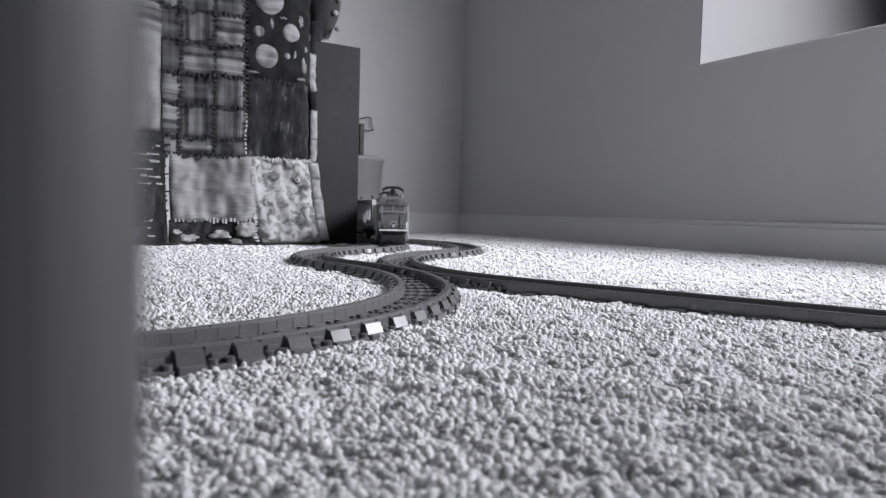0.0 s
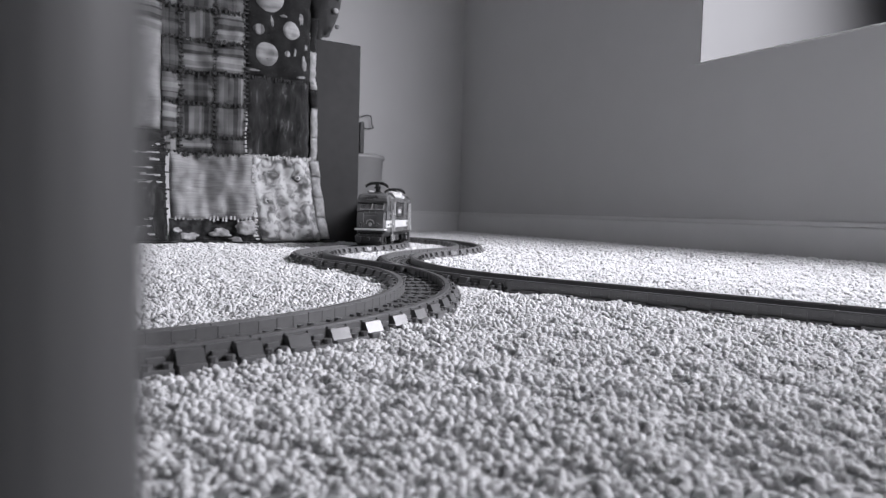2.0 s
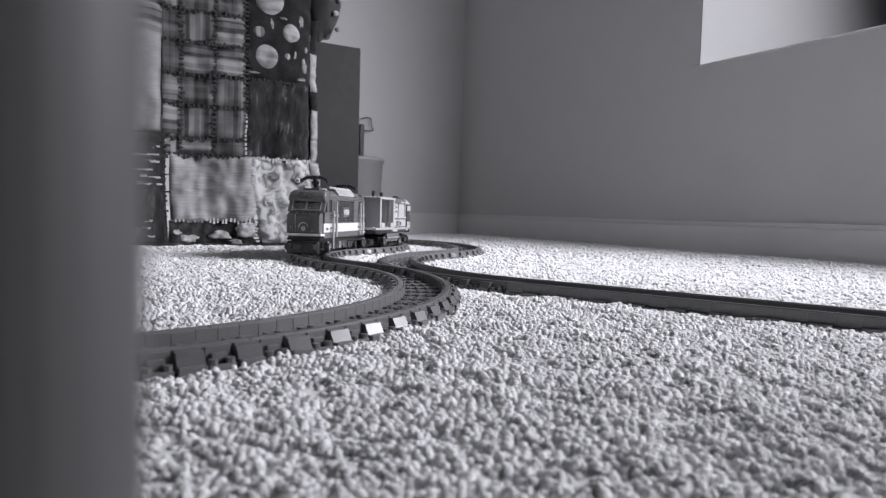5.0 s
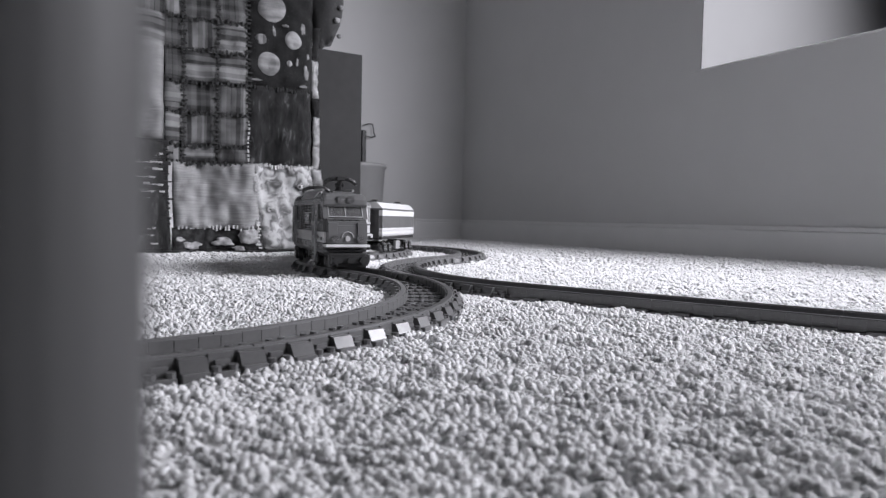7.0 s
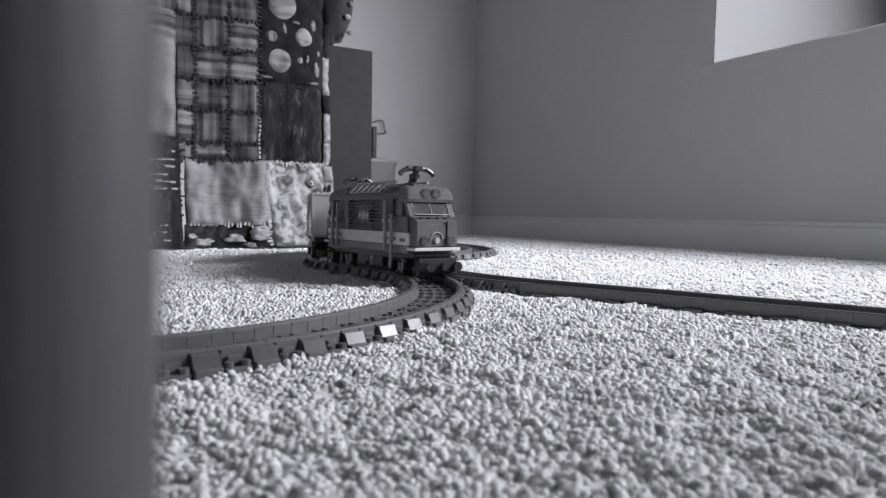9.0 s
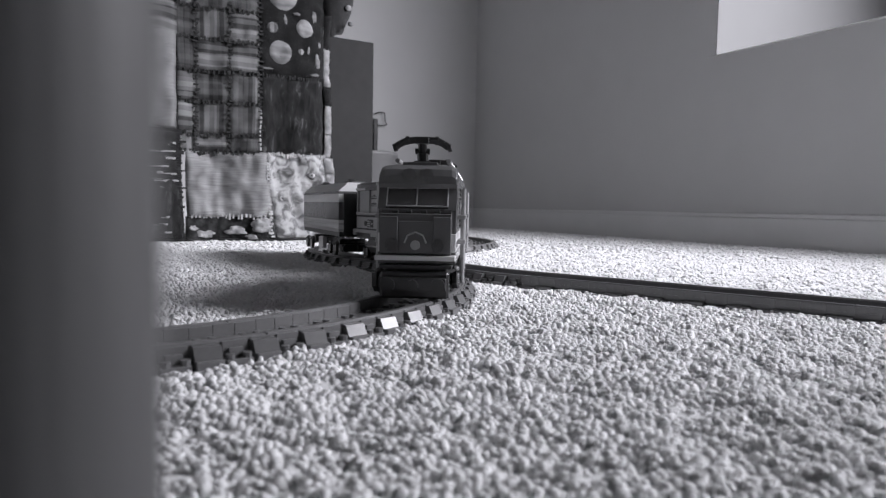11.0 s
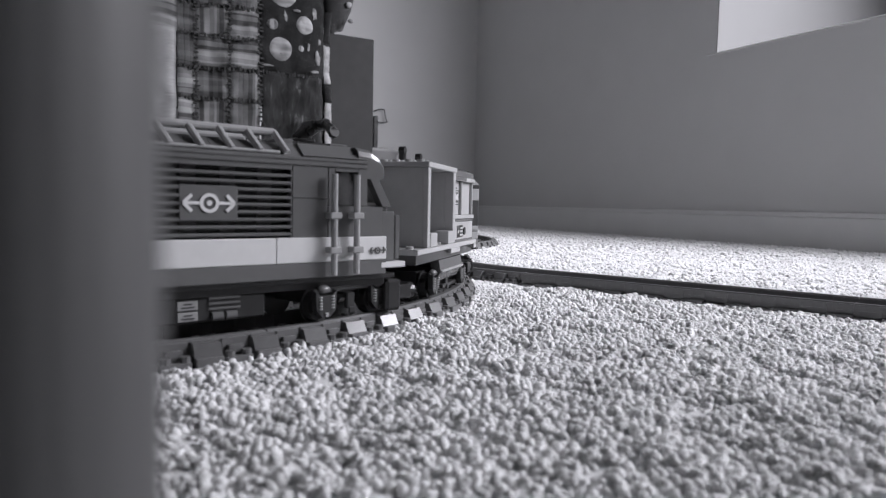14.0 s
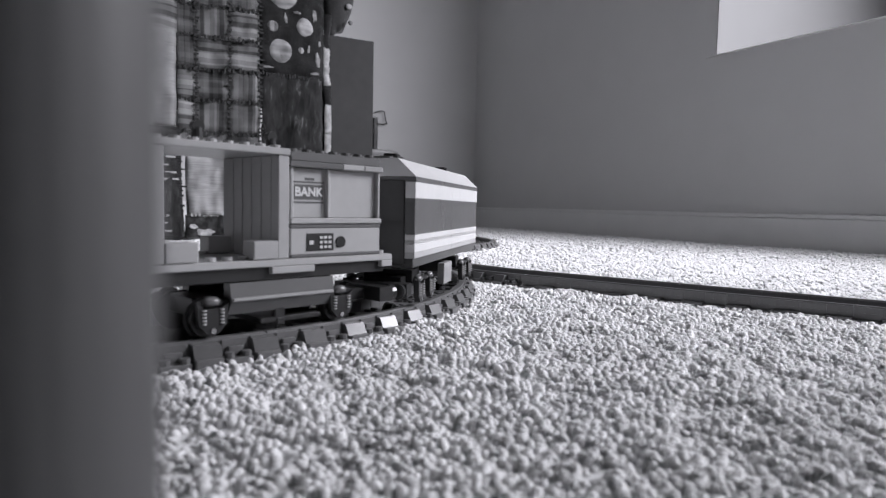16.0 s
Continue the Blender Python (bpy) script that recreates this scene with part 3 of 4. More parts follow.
def container():
    c = empty("toy_container", "tan toy container with open sides, on a wagon", "toy container")
    w = .0272
    part("end_wall", box(.0505, .0560, -w + .0007, w - .0007, .0448, .0935), TAN, c)
    part("end_wall", box(-.0083, -.0023, -w + .0007, w - .0007, .0448, .0935), TAN, c)
    for y in (-w + .0020, w - .0020):
        part("corner_post", box(.0558, .0568, y - .0016, y + .0016, .0450, .0934, bevel=.0003), TAN, c)
    for x in (-.0024, .0500):
        for k in range(5):
            part("rib", box(x, x + .0006, -.0205 + .0090 * k, -.0155 + .0090 * k, .0450, .0933, bevel=.0002), TAN, c)
    for sgn in (-1, 1):
        y = sorted((sgn * .0170, sgn * (w - .0002)))
        part("corner_step", box(.0365, .0504, *y, .0449, .0535), TAN, c)
        part("corner_step", box(-.0022, .0105, *y, .0449, .0535), TAN, c)
    part("roof_plate", box(-.0085, .0570, -w, w, .0936, .0968), TAN, c)
    studs([-.0045 + .008 * k for k in range(8)], (-.020, -.012, -.004, .004, .012, .020), .0968, TAN, c)
    peg = part("roof_peg", rod((.0235, -.002, .0968), (.0235, -.002, .1055), .0026, 12), BLACK, c, "black round roof peg")
    part("peg_head", rod((.0235, -.0040, .1062), (.0235, 0, .1062), .0028, 12), BLACK, peg)
    return c


def safe():
    s = empty("toy_safe", "grey toy bank safe with keypad and dial, on a wagon", "toy safe")
    x0, x1 = -.0660, -.0100
    part("base", box(x0, x1, -.0250, .0250, .0448, .0590), LIGHT_GREY, s)
    part("base_band", box(x0 - .0002, x1 + .0002, -.0252, .0252, .0590, .0612), BEAM, s)
    part("ledge", box(x0 - .0004, x1 + .0004, -.0260, .0260, .0613, .0640), LIGHT_GREY, s)
    part("plinth", box(x0, x1, -.0254, .0254, .0448, .0465), BEAM, s)
    part("vault", box(x0 + .002, x1 - .002, -.0225, .0225, .0640, .0885), LIGHT_GREY, s)
    for x in (x0, -.0333, x1 - .0018):
        part("pillar", box(x, x + .0018, -.0248, .0248, .0640, .0885), LIGHT_GREY, s)
    for xa, xb, mat in ((x0 - .001, -.0542, MID_GREY), (-.0540, -.0402, LIGHT_GREY), (-.0400, x1 + .001, BEAM)):
        part("cornice", box(xa, xb, -.0262, .0262, .0886, .0915), mat, s)
    part("roof_plate", box(x0, x1, -.0250, .0250, .0915, .0960), BEAM, s)
    studs([x0 + .004 + .008 * k for k in range(7)], (-.020, -.012, -.004, .004, .012, .020), .0960, BEAM, s)
    peg = part("roof_peg", rod((-.0165, -.004, .0960), (-.0165, -.004, .1040), .0026, 12), BLACK, s, "black round roof peg")
    part("peg_head", rod((-.0165, -.0060, .1048), (-.0165, -.0020, .1048), .0028, 12), BLACK, peg)
    for sgn in (1, -1):
        y = sgn * .0227
        sign = part("sign", boxes([(-.0305, -.0130, *sorted((sgn * .0225, y)), .0812, .0820), (-.0305, -.0130, *sorted((sgn * .0225, y)), .0713, .0721),
                                   (-.0300, -.0134, *sorted((sgn * .0225, y - sgn * .0001)), .0730, .0804),
                                   (-.0250, -.0195, *sorted((sgn * .0225, y)), .0826, .0838)], bevel=0), BEAM, s, "dark grey bank sign")
        m = Matrix.Translation((-.0217, y, .0767)) @ (Matrix.Rotation(math.pi, 4, "Z") if sgn > 0 else Matrix.Identity(4)) @ Matrix.Rotation(math.pi / 2, 4, "X")
        lettering("BANK", .0061, m, WHITE, sign)
        y = sgn * .0253
        pad = part("keypad", box(-.0350, -.0190, *sorted((sgn * .0250, y)), .0478, .0565, bevel=0), BLACK, s, "black keypad with pale keys")
        part("key", boxes([(-.0335 + .0026 * i, -.0318 + .0026 * i, *sorted((y, y + sgn * .0003)), .0490 + .0024 * k, .0503 + .0024 * k) for i in range(3) for k in range(3)] +
                          [(-.0228, -.0205, *sorted((y, y + sgn * .0003)), .0510, .0530)], bevel=0), WHITE, pad)
        part("dial", rod((-.0395, sgn * .0250, .0520), (-.0395, sgn * .0258, .0520), .0029, 16), BLACK, s, "round black dial")
    return s


def coach():
    c = empty("toy_coach", "white toy coach with dark bands and a sloping white roof", "toy train")
    L = .0975
    part("floor_plate", box(-L, L, -.0240, .0240, .0350, .0405), BLACK, c)
    for name, z0, z1, mat, y in (("lower_panel", .0405, .0440, LIGHT_GREY, .0250), ("white_band", .0440, .0490, WHITE, .0251), ("grey_band", .0490, .0510, LIGHT_GREY, .0250), ("white_band", .0510, .0545, WHITE, .0252), ("dark_band", .0545, .0755, RED, .0250),
                                 ("white_band", .0755, .0850, WHITE, .0252), ("cornice", .0850, .0880, RED, .0254)):
        for k in range(2):
            part(name, box(-L + L * k + .0001, -L + L * (k + 1) - .0001, -y, y, z0, z1, bevel=.0003), mat, c)
    for e in (-1, 1):
        part("end_door", boxes([(*sorted((e * (L - .0040), e * (L + .0010))), -.0190, .0190, .0365, .0860)], bevel=.0006), BLACK, c)
    part("roof", prism([(-.0254, .0880), (.0254, .0880), (.0140, .0985), (-.0140, .0985)], "x", -L, L), WHITE, c, "sloping white roof")
    part("roof_walk", boxes([(-L + .004, L - .004, -.0080, .0080, .0985, .1000)]), RED, c)
    for x in (-.066, .066):
        part("roof_vent", boxes([(x - .006, x + .006, -.006, .006, .1000, .1020)] + [(x - .006 + .004 * k, x - .004 + .004 * k, -.004, .004, .1020, .1035) for k in range(3)]), BLACK, c)
    bogie(c, .064, .026, .357)
    bogie(c, -.064, .026, .357)
    for sgn in (-1, 1):
        part("step_ladder", boxes([(-.012, .012, *sorted((sgn * .0180, sgn * .0230)), .0160, .0310)]), MID_GREY, c)
    for e in (-1, 1):
        buffers(c, e * .088, e)
    return c


LOCO = locomotive()
BOGIES = [(bogie(LOCO, x, .040, 0.0), x) for x in (.0737, -.0737)]
WAGON = flat_wagon()
BOX_LOAD, SAFE_LOAD = container(), safe()
COACH = coach()

# metres run by the locomotive's middle past the joint of its last two bends
RUN = [(0.0, -.5686), (0.5, -.5500), (1.0, -.5320), (1.5, -.5120), (2.0, -.4730), (2.5, -.4310), (3.0, -.3883), (3.5, -.3430), (4.0, -.2975),
       (6.5, -.1480), (7.0, -.0960), (7.5, -.0615), (8.0, -.0300), (8.5, .0125), (9.0, .0618), (11.5, .3192), (12.0, .3677), (12.5, .4108),
       (13.0, .4547), (13.5, .4927), (14.0, .5267), (14.5, .5614), (15.0, .6016), (15.5, .6431), (16.0, .6816)]


def run_at(t):
    """A smooth curve through RUN."""
    n = len(RUN)
    k = max(i for i in range(n - 1) if RUN[i][0] <= t + 1e-9)
    def slope(i):
        a, b = RUN[max(i - 1, 0)], RUN[min(i + 1, n - 1)]
        return (b[1] - a[1]) / (b[0] - a[0])
    (t0, s0), (t1, s1) = RUN[k], RUN[k + 1]
    h = t1 - t0
    u = (t - t0) / h
    return ((2 * u**3 - 3 * u**2 + 1) * s0 + (u**3 - 2 * u**2 + u) * h * slope(k) + (3 * u**2 - 2 * u**3) * s1 + (u**3 - u**2) * h * slope(k + 1))


def vehicle_pose(s, half, mid=0.0):
    f, b = track_point(s + half), track_point(s - half)
    d = (f - b).normalized()
    m = (f + b) / 2 - d * mid
    return Matrix(((d.x, -d.y, 0, m.x), (d.y, d.x, 0, m.y), (0, 0, 1, 0), (0, 0, 0, 1)))


def motions():
    times = [i / 10 for i in range(161)]
    places = {t: run_at(t) for t in times}
    loco = [(t, vehicle_pose(places[t], .0737)) for t in times]
    walk(LOCO, loco)
    for bg, x in BOGIES:
        rows = []
        for t, m in loco:
            w = vehicle_pose(places[t] + x, .020)
            rows.append((t, m.inverted() @ w))
        walk(bg, rows)
    wagon = [(t, vehicle_pose(places[t] - .187, .0351, -.0064)) for t in times]
    for thing in (WAGON, BOX_LOAD, SAFE_LOAD):
        walk(thing, wagon)
    walk(COACH, [(t, vehicle_pose(places[t] - .357, .064)) for t in times])
    for w, lag, sgn in TURNING:
        base = w.matrix_local.copy()
        walk(w, [(t, base @ Matrix.Rotation(sgn * (places[t] - places[0.0]) / .0082, 4, "Y")) for t in times])


# ---- the bed, its quilt and end board ----
BED_B = 1.278          # where the quilt hangs, along DEEP


def bed():
    b = empty("bed", "bed with a dark end board, standing on the carpet", "bed")
    b.matrix_world = ROOM
    part("end_board", box(.4400, .5500, BED_B + .010, BED_B + .032, -.002, .420, bevel=.0015), PANEL, b, "flat black-brown board")
    part("mattress", box(-1.45, .4400, BED_B + .030, BED_B + .720, .430, .640, bevel=.03), BEDDING, b)
    part("bed_base", box(-1.45, .4390, BED_B + .035, BED_B + .715, .330, .428, bevel=.004), PANEL, b)
    for x in (-1.40, .400):
        part("leg", box(x - .02, x + .02, BED_B + .675, BED_B + .715, -.002, .330, bevel=.003), PANEL, b)
    part("leg", box(-1.42, -1.38, BED_B + .035, BED_B + .075, -.002, .330, bevel=.003), PANEL, b)
    return b


bed()


def cloth_nodes(name, rough=0.95):
    m = bpy.data.materials.new(name)
    m.use_nodes = True
    nt = m.node_tree
    p = nt.nodes["Principled BSDF"]
    p.inputs["Roughness"].default_value, p.inputs["Sheen Weight"].default_value = rough, 0.2
    tc = nt.nodes.new("ShaderNodeTexCoord")
    b, n = nt.nodes.new("ShaderNodeBump"), nt.nodes.new("ShaderNodeTexNoise")
    n.inputs["Scale"].default_value = 700
    b.inputs["Strength"].default_value, b.inputs["Distance"].default_value = 0.5, 0.0015
    nt.links.new(tc.outputs["Object"], n.inputs["Vector"])
    nt.links.new(n.outputs["Fac"], b.inputs["Height"])
    nt.links.new(b.outputs[0], p.inputs["Normal"])
    return m, nt, p, tc


def ramp_node(nt, stops, mode="LINEAR"):
    r = nt.nodes.new("ShaderNodeValToRGB")
    r.color_ramp.interpolation = mode
    while len(r.color_ramp.elements) < len(stops):
        r.color_ramp.elements.new(0.5)
    for e, (pos, v) in zip(r.color_ramp.elements, stops):
        e.position, e.color = pos, (v, v, v, 1)
    return r


def cloth_noise(name, scale, stops, stretch=(1, 1, 1), detail=3, distortion=0.0, kind="noise"):
    m, nt, p, tc = cloth_nodes(name)
    mp = nt.nodes.new("ShaderNodeMapping")
    mp.inputs["Scale"].default_value = stretch
    nt.links.new(tc.outputs["Object"], mp.inputs["Vector"])
    if kind == "noise":
        n = nt.nodes.new("ShaderNodeTexNoise")
        n.inputs["Detail"].default_value, n.inputs["Distortion"].default_value = detail, distortion
        out = n.outputs["Fac"]
    else:
        n = nt.nodes.new("ShaderNodeTexVoronoi")
        out = n.outputs["Distance"]
    n.inputs["Scale"].default_value = scale
    nt.links.new(mp.outputs[0], n.inputs["Vector"])
    r = ramp_node(nt, stops)
    nt.links.new(out, r.inputs[0])
    nt.links.new(r.outputs[0], p.inputs["Base Color"])
    return m


def cloth_plaid(name, low, high, sx, sz, shift=0.0, across=0.5):
    m, nt, p, tc = cloth_nodes(name)
    mp = nt.nodes.new("ShaderNodeMapping")
    mp.inputs["Location"].default_value = (shift, 0, shift * 1.7)
    nt.links.new(tc.outputs["Object"], mp.inputs["Vector"])
    outs = []
    for d, s in (("X", sx), ("Z", sz)):
        for k, w in ((1.0, 0.6), (2.7, 0.4)):
            wv = nt.nodes.new("ShaderNodeTexWave")
            wv.bands_direction = d
            wv.inputs["Scale"].default_value, wv.inputs["Distortion"].default_value = s * k, 0.4
            nt.links.new(mp.outputs[0], wv.inputs["Vector"])
            r = ramp_node(nt, [(0.0, 0.0), (0.46, 0.0), (0.53, 1.0), (1.0, 1.0)])
            nt.links.new(wv.outputs["Fac"], r.inputs[0])
            mu = nt.nodes.new("ShaderNodeMath")
            mu.operation = "MULTIPLY"
            mu.inputs[1].default_value = w * 2 * (across if d == "Z" else 1 - across)
            nt.links.new(r.outputs[0], mu.inputs[0])
            outs.append(mu.outputs[0])
    total = outs[0]
    for o in outs[1:]:
        ad = nt.nodes.new("ShaderNodeMath")
        ad.operation = "ADD"
        nt.links.new(total, ad.inputs[0])
        nt.links.new(o, ad.inputs[1])
        total = ad.outputs[0]
    mr = nt.nodes.new("ShaderNodeMapRange")
    mr.inputs[2].default_value, mr.inputs[3].default_value, mr.inputs[4].default_value = 2.0, low, high
    nt.links.new(total, mr.inputs[0])
    nt.links.new(mr.outputs[0], p.inputs["Base Color"])
    return m


PLAID_DARK = cloth_plaid("dark_plaid_cotton", 0.03, 0.22, 7, 6, 0.0, 0.45)
PLAID_LIGHT = cloth_plaid("pale_plaid_cotton", 0.05, 0.40, 6, 6.5, 0.013, 0.86)
PLAID_MID = cloth_plaid("grey_plaid_cotton", 0.05, 0.34, 7, 5, 0.031, 0.12)
STRIPE = cloth_noise("fine_striped_cotton", 60, [(0.3, 0.34), (0.7, 0.52)], (0.5, 0.5, 14), 2)
FLORAL = cloth_noise("pale_floral_cotton", 55, [(0.30, 0.15), (0.43, 0.32), (0.54, 0.66), (0.8, 0.82)], (1, 1, 1), 3, 0.8)
FUR = cloth_noise("dark_feather_print", 60, [(0.35, 0.012), (0.6, 0.04), (0.75, 0.20)], (1.6, 1.6, 0.35), 4, 0.6)
DARK = cloth_noise("dark_star_cotton", 260, [(0.0, 0.35), (0.10, 0.02), (1.0, 0.012)], kind="voronoi")
PEBBLE = cloth_noise("dark_ground_cotton", 80, [(0.4, 0.015), (0.75, 0.09)])
PALE = cloth_noise("pale_mottled_cotton", 70, [(0.3, 0.30), (0.7, 0.62)], detail=4)
MOTTLED = cloth_noise("grey_mottled_cotton", 90, [(0.3, 0.12), (0.7, 0.42)], detail=4)
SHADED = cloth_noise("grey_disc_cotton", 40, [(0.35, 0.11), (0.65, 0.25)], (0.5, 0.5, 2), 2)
SEAM = cloth_noise("black_thread", 90, [(0.3, 0.008), (0.7, 0.025)])


def fold(u, z):
    """How far the hanging cloth stands out towards the room."""
    f = 0.010 * math.sin(u * 21 + 0.6) + 0.006 * math.sin(u * 47 + z * 4) + 0.004 * math.sin(z * 17 + u * 9)
    return f * (1.15 - z) + 0.022 * max(0.0, 0.12 - z) / 0.12


def patch(parent, name, u0, u1, z0, z1, mat, puff=0.005, flare=0.0, label="", step=0.006, lift=0.0, rough=0.0, gather=0.0):
    nu, nz = max(4, int((u1 - u0) / step)), max(4, int((z1 - z0) / step))
    bm = bmesh.new()
    grid = []
    for j in range(nz + 1):
        row = []
        for i in range(nu + 1):
            a, c = i / nu, j / nz
            u, z = u0 + (u1 - u0) * a, z0 + (z1 - z0) * c
            edge = min(a * nu, (1 - a) * nu, c * nz, (1 - c) * nz) * step
            h = puff * min(1.0, edge / 0.010) ** 0.5 + lift
            h += noise.noise((u * 70, z * 70, 1.3)) * 0.0034 + noise.noise((u * 28, z * 28, 4.0)) * 0.009
            # the cloth is gathered into upright creases at its seams
            h += gather * noise.noise((u * 62, z * 16, 7.0)) * (0.45 + 0.55 * abs(2 * c - 1))
            if edge < 0.012:
                h += 0.0016 * math.sin((u + z) * 900) * (1 - edge / 0.012)
            uu = u + flare * max(0.0, 0.16 - z) / 0.16 * (u - 0.16) / 0.3
            if rough and (i in (0, nu) or j in (0, nz)):
                uu += random.uniform(-rough, rough)
                z += random.uniform(-rough, rough)
            row.append(bm.verts.new((uu, BED_B - 0.002 - fold(u, z) - h, z)))
        grid.append(row)
    for j in range(nz):
        for i in range(nu):
            bm.faces.new((grid[j][i], grid[j][i + 1], grid[j + 1][i + 1], grid[j + 1][i]))
    # cloth has a back
    bmesh.ops.solidify(bm, geom=bm.faces[:], thickness=0.003)
    bmesh.ops.recalc_face_normals(bm, faces=bm.faces[:])
    return part(name, bm, mat, parent, label, smooth=True)


def disc_patch(parent, name, u, z, ru, rz, mat, label="", lift=0.0072, wob=0.04):
    bm = bmesh.new()
    n = 22
    rings = []
    for k in (0.0, 0.5, 0.9, 1.0):
        ring = []
        for i in range(n):
            a = 2 * math.pi * i / n
            w = k * (1 + wob * noise.noise((math.cos(a) * 1.3 + u * 90, math.sin(a) * 1.3 + z * 90, 2.0)))
            uu, zz = u + ru * w * math.cos(a), z + rz * w * math.sin(a)
            h = lift + noise.noise((uu * 70, zz * 70, 1.3)) * 0.0034 + noise.noise((uu * 28, zz * 28, 4.0)) * 0.009 - (0.0035 if k == 1 else 0)
            ring.append(bm.verts.new((uu, BED_B - 0.002 - fold(uu, zz) - h, zz)))
        rings.append(ring)
    for a, b in zip(rings, rings[1:]):
        for i in range(n):
            bm.faces.new((a[i], a[(i + 1) % n], b[(i + 1) % n], b[i]))
    bmesh.ops.remove_doubles(bm, verts=bm.verts[:], dist=1e-6)
    bmesh.ops.recalc_face_normals(bm, faces=bm.faces[:])
    for f in bm.faces:
        if f.normal.y > 0:
            f.normal_flip()
    return part(name, bm, mat, parent, label, smooth=True)


def fringe(parent, u0, u1, z, mat, n, long=0.010, upright=False):
    """A clipped seam: short dark stitches side by side, across the seam."""
    bm = bmesh.new()
    for i in range(n):
        t = (i + 0.5 + random.uniform(-.2, .2)) / n
        u, zz = (u0 + (u1 - u0) * t, z) if not upright else (z, u0 + (u1 - u0) * t)
        y = BED_B - 0.006 - fold(u, zz)
        a, w = long * random.uniform(.5, 1.0), random.uniform(.0012, .0020)
        du, dz = (w, a * .6) if not upright else (a * .6, w)
        o = random.uniform(-.2, .5) * a
        ou, oz = (0, -o) if not upright else (o, 0)
        add_box(bm, u + ou - du, u + ou + du, y - .0030, y + .0010, zz + oz - dz, zz + oz + dz)
    return part("fringe", bm, mat, parent, "dark clipped seam threads")


def U(x):
    return 0.170 + (x - 300) * 0.00108


def Z(y):
    return max(0.001, (436 - y) * 0.00110)


def quilt():
    q = empty("patchwork_quilt", "patchwork quilt of plaid, dark and pale squares hanging over bed", "quilt")
    q.matrix_world = ROOM
    top = 0.645
    # plaid block
    mats = (PLAID_DARK, PLAID_LIGHT, PLAID_MID)
    ys = [282, 252, 198, 146, 92, 40, -20, -80, -150]
    xs = [228, 288, 318, 372, 424]
    for j in range(len(ys) - 1):
        for i in range(4):
            if i == 0 and ys[j] > 110:
                continue
            patch(q, "plaid_square", U(xs[i]), U(xs[i + 1]), Z(ys[j]), Z(ys[j + 1]) if j < len(ys) - 2 else top, mats[(i * 2 + j + (i * j) % 2) % 3], 0.004)
        fringe(q, U(288), U(424), Z(ys[j]), SEAM, 17, .008)
    for x in (318, 372, 424):
        fringe(q, Z(282), Z(-60), U(x), SEAM, 44, .008, True)
    patch(q, "striped_patch", U(300), U(436), Z(394), Z(281), STRIPE, 0.007, 0.02, "pale finely striped patch", step=0.004, gather=0.012)
    patch(q, "floral_patch", U(437), U(546), Z(431), Z(280), FLORAL, 0.009, 0.02, "pale floral patch", step=0.004, gather=0.008)
    patch(q, "feather_patch", U(427), U(542), Z(280), Z(142), FUR, 0.006, 0, "dark feather print patch")
    patch(q, "planet_patch", U(425), U(546), Z(142), Z(-30), DARK, 0.006, 0, "dark starry patch with pale discs")
    patch(q, "planet_patch", U(425), U(546), Z(-30), top, DARK, 0.006, 0)
    for x, y, rx, rz in ((461, 101, 21, 23), (505, 54, 17, 17), (466, 4, 27, 24), (446, 60, 11, 10), (498, 96, 6, 6)):
        disc_patch(q, "pale_disc", U(x), Z(y), rx * .00108, rz * .0011, SHADED if rx > 11 else PLAID_MID)
    for x, y, w, h in ((470, 42, 6, 20), (490, 30, 12, 5), (512, 92, 4, 16), (530, 110, 10, 26), (436, 132, 24, 4), (523, 135, 20, 5), (524, 30, 9, 22), (534, 78, 6, 12)):
        disc_patch(q, "pale_mark", U(x), Z(y), w * .0006, h * .00055, SHADED, wob=.7)
    patch(q, "pebble_patch", U(296), U(440), Z(434), Z(394), PEBBLE, 0.005, 0.02, "dark hem patch with pale pebbles")
    for x, y, rx, rz in ((331, 424, 15, 7), (381, 418, 17, 8), (423, 409, 20, 13), (404, 428, 10, 4), (309, 413, 7, 4)):
        disc_patch(q, "pale_pebble", U(x), Z(y), rx * .00108, rz * .0011, MOTTLED, lift=.0085, wob=.7)
    patch(q, "fur_patch", U(200), U(294), Z(433), Z(247), FUR, 0.008, 0.0, "dark shaggy patch")
    patch(q, "pale_patch", U(200), U(286), Z(246), Z(88), STRIPE, 0.006)
    ys = [(428, 388), (388, 350), (350, 312), (312, 282), (282, 240), (240, 186), (186, 150), (150, 80), (80, 20)]
    for k, (a, b) in enumerate(ys):
        patch(q, "binding", U(546), U(568 if a > 300 else 562), Z(a), Z(b), PALE if k not in (6, 8) else DARK, 0.008, 0.02, step=.004)
    patch(q, "hem", U(230), U(578), Z(437), Z(431), PEBBLE, 0.006, 0.02)
    fringe(q, U(437), U(546), Z(281), PALE, 22, .008)
    fringe(q, Z(430), Z(285), U(439), PALE, 26, .008, True)
    fringe(q, U(305), U(432), Z(392), STRIPE, 20, .010)
    fringe(q, U(427), U(542), Z(143), SEAM, 22, .008)
    for x, y in ((519, 317), (462, 360)):
        disc_patch(q, "eye_mark", U(x), Z(y), .010, .0075, SHADED, lift=.0100, wob=.5)
        disc_patch(q, "eye_mark", U(x), Z(y), .0058, .0054, PALE, lift=.0108)
        disc_patch(q, "eye_mark", U(x), Z(y), .0022, .0022, PEBBLE, lift=.0116)
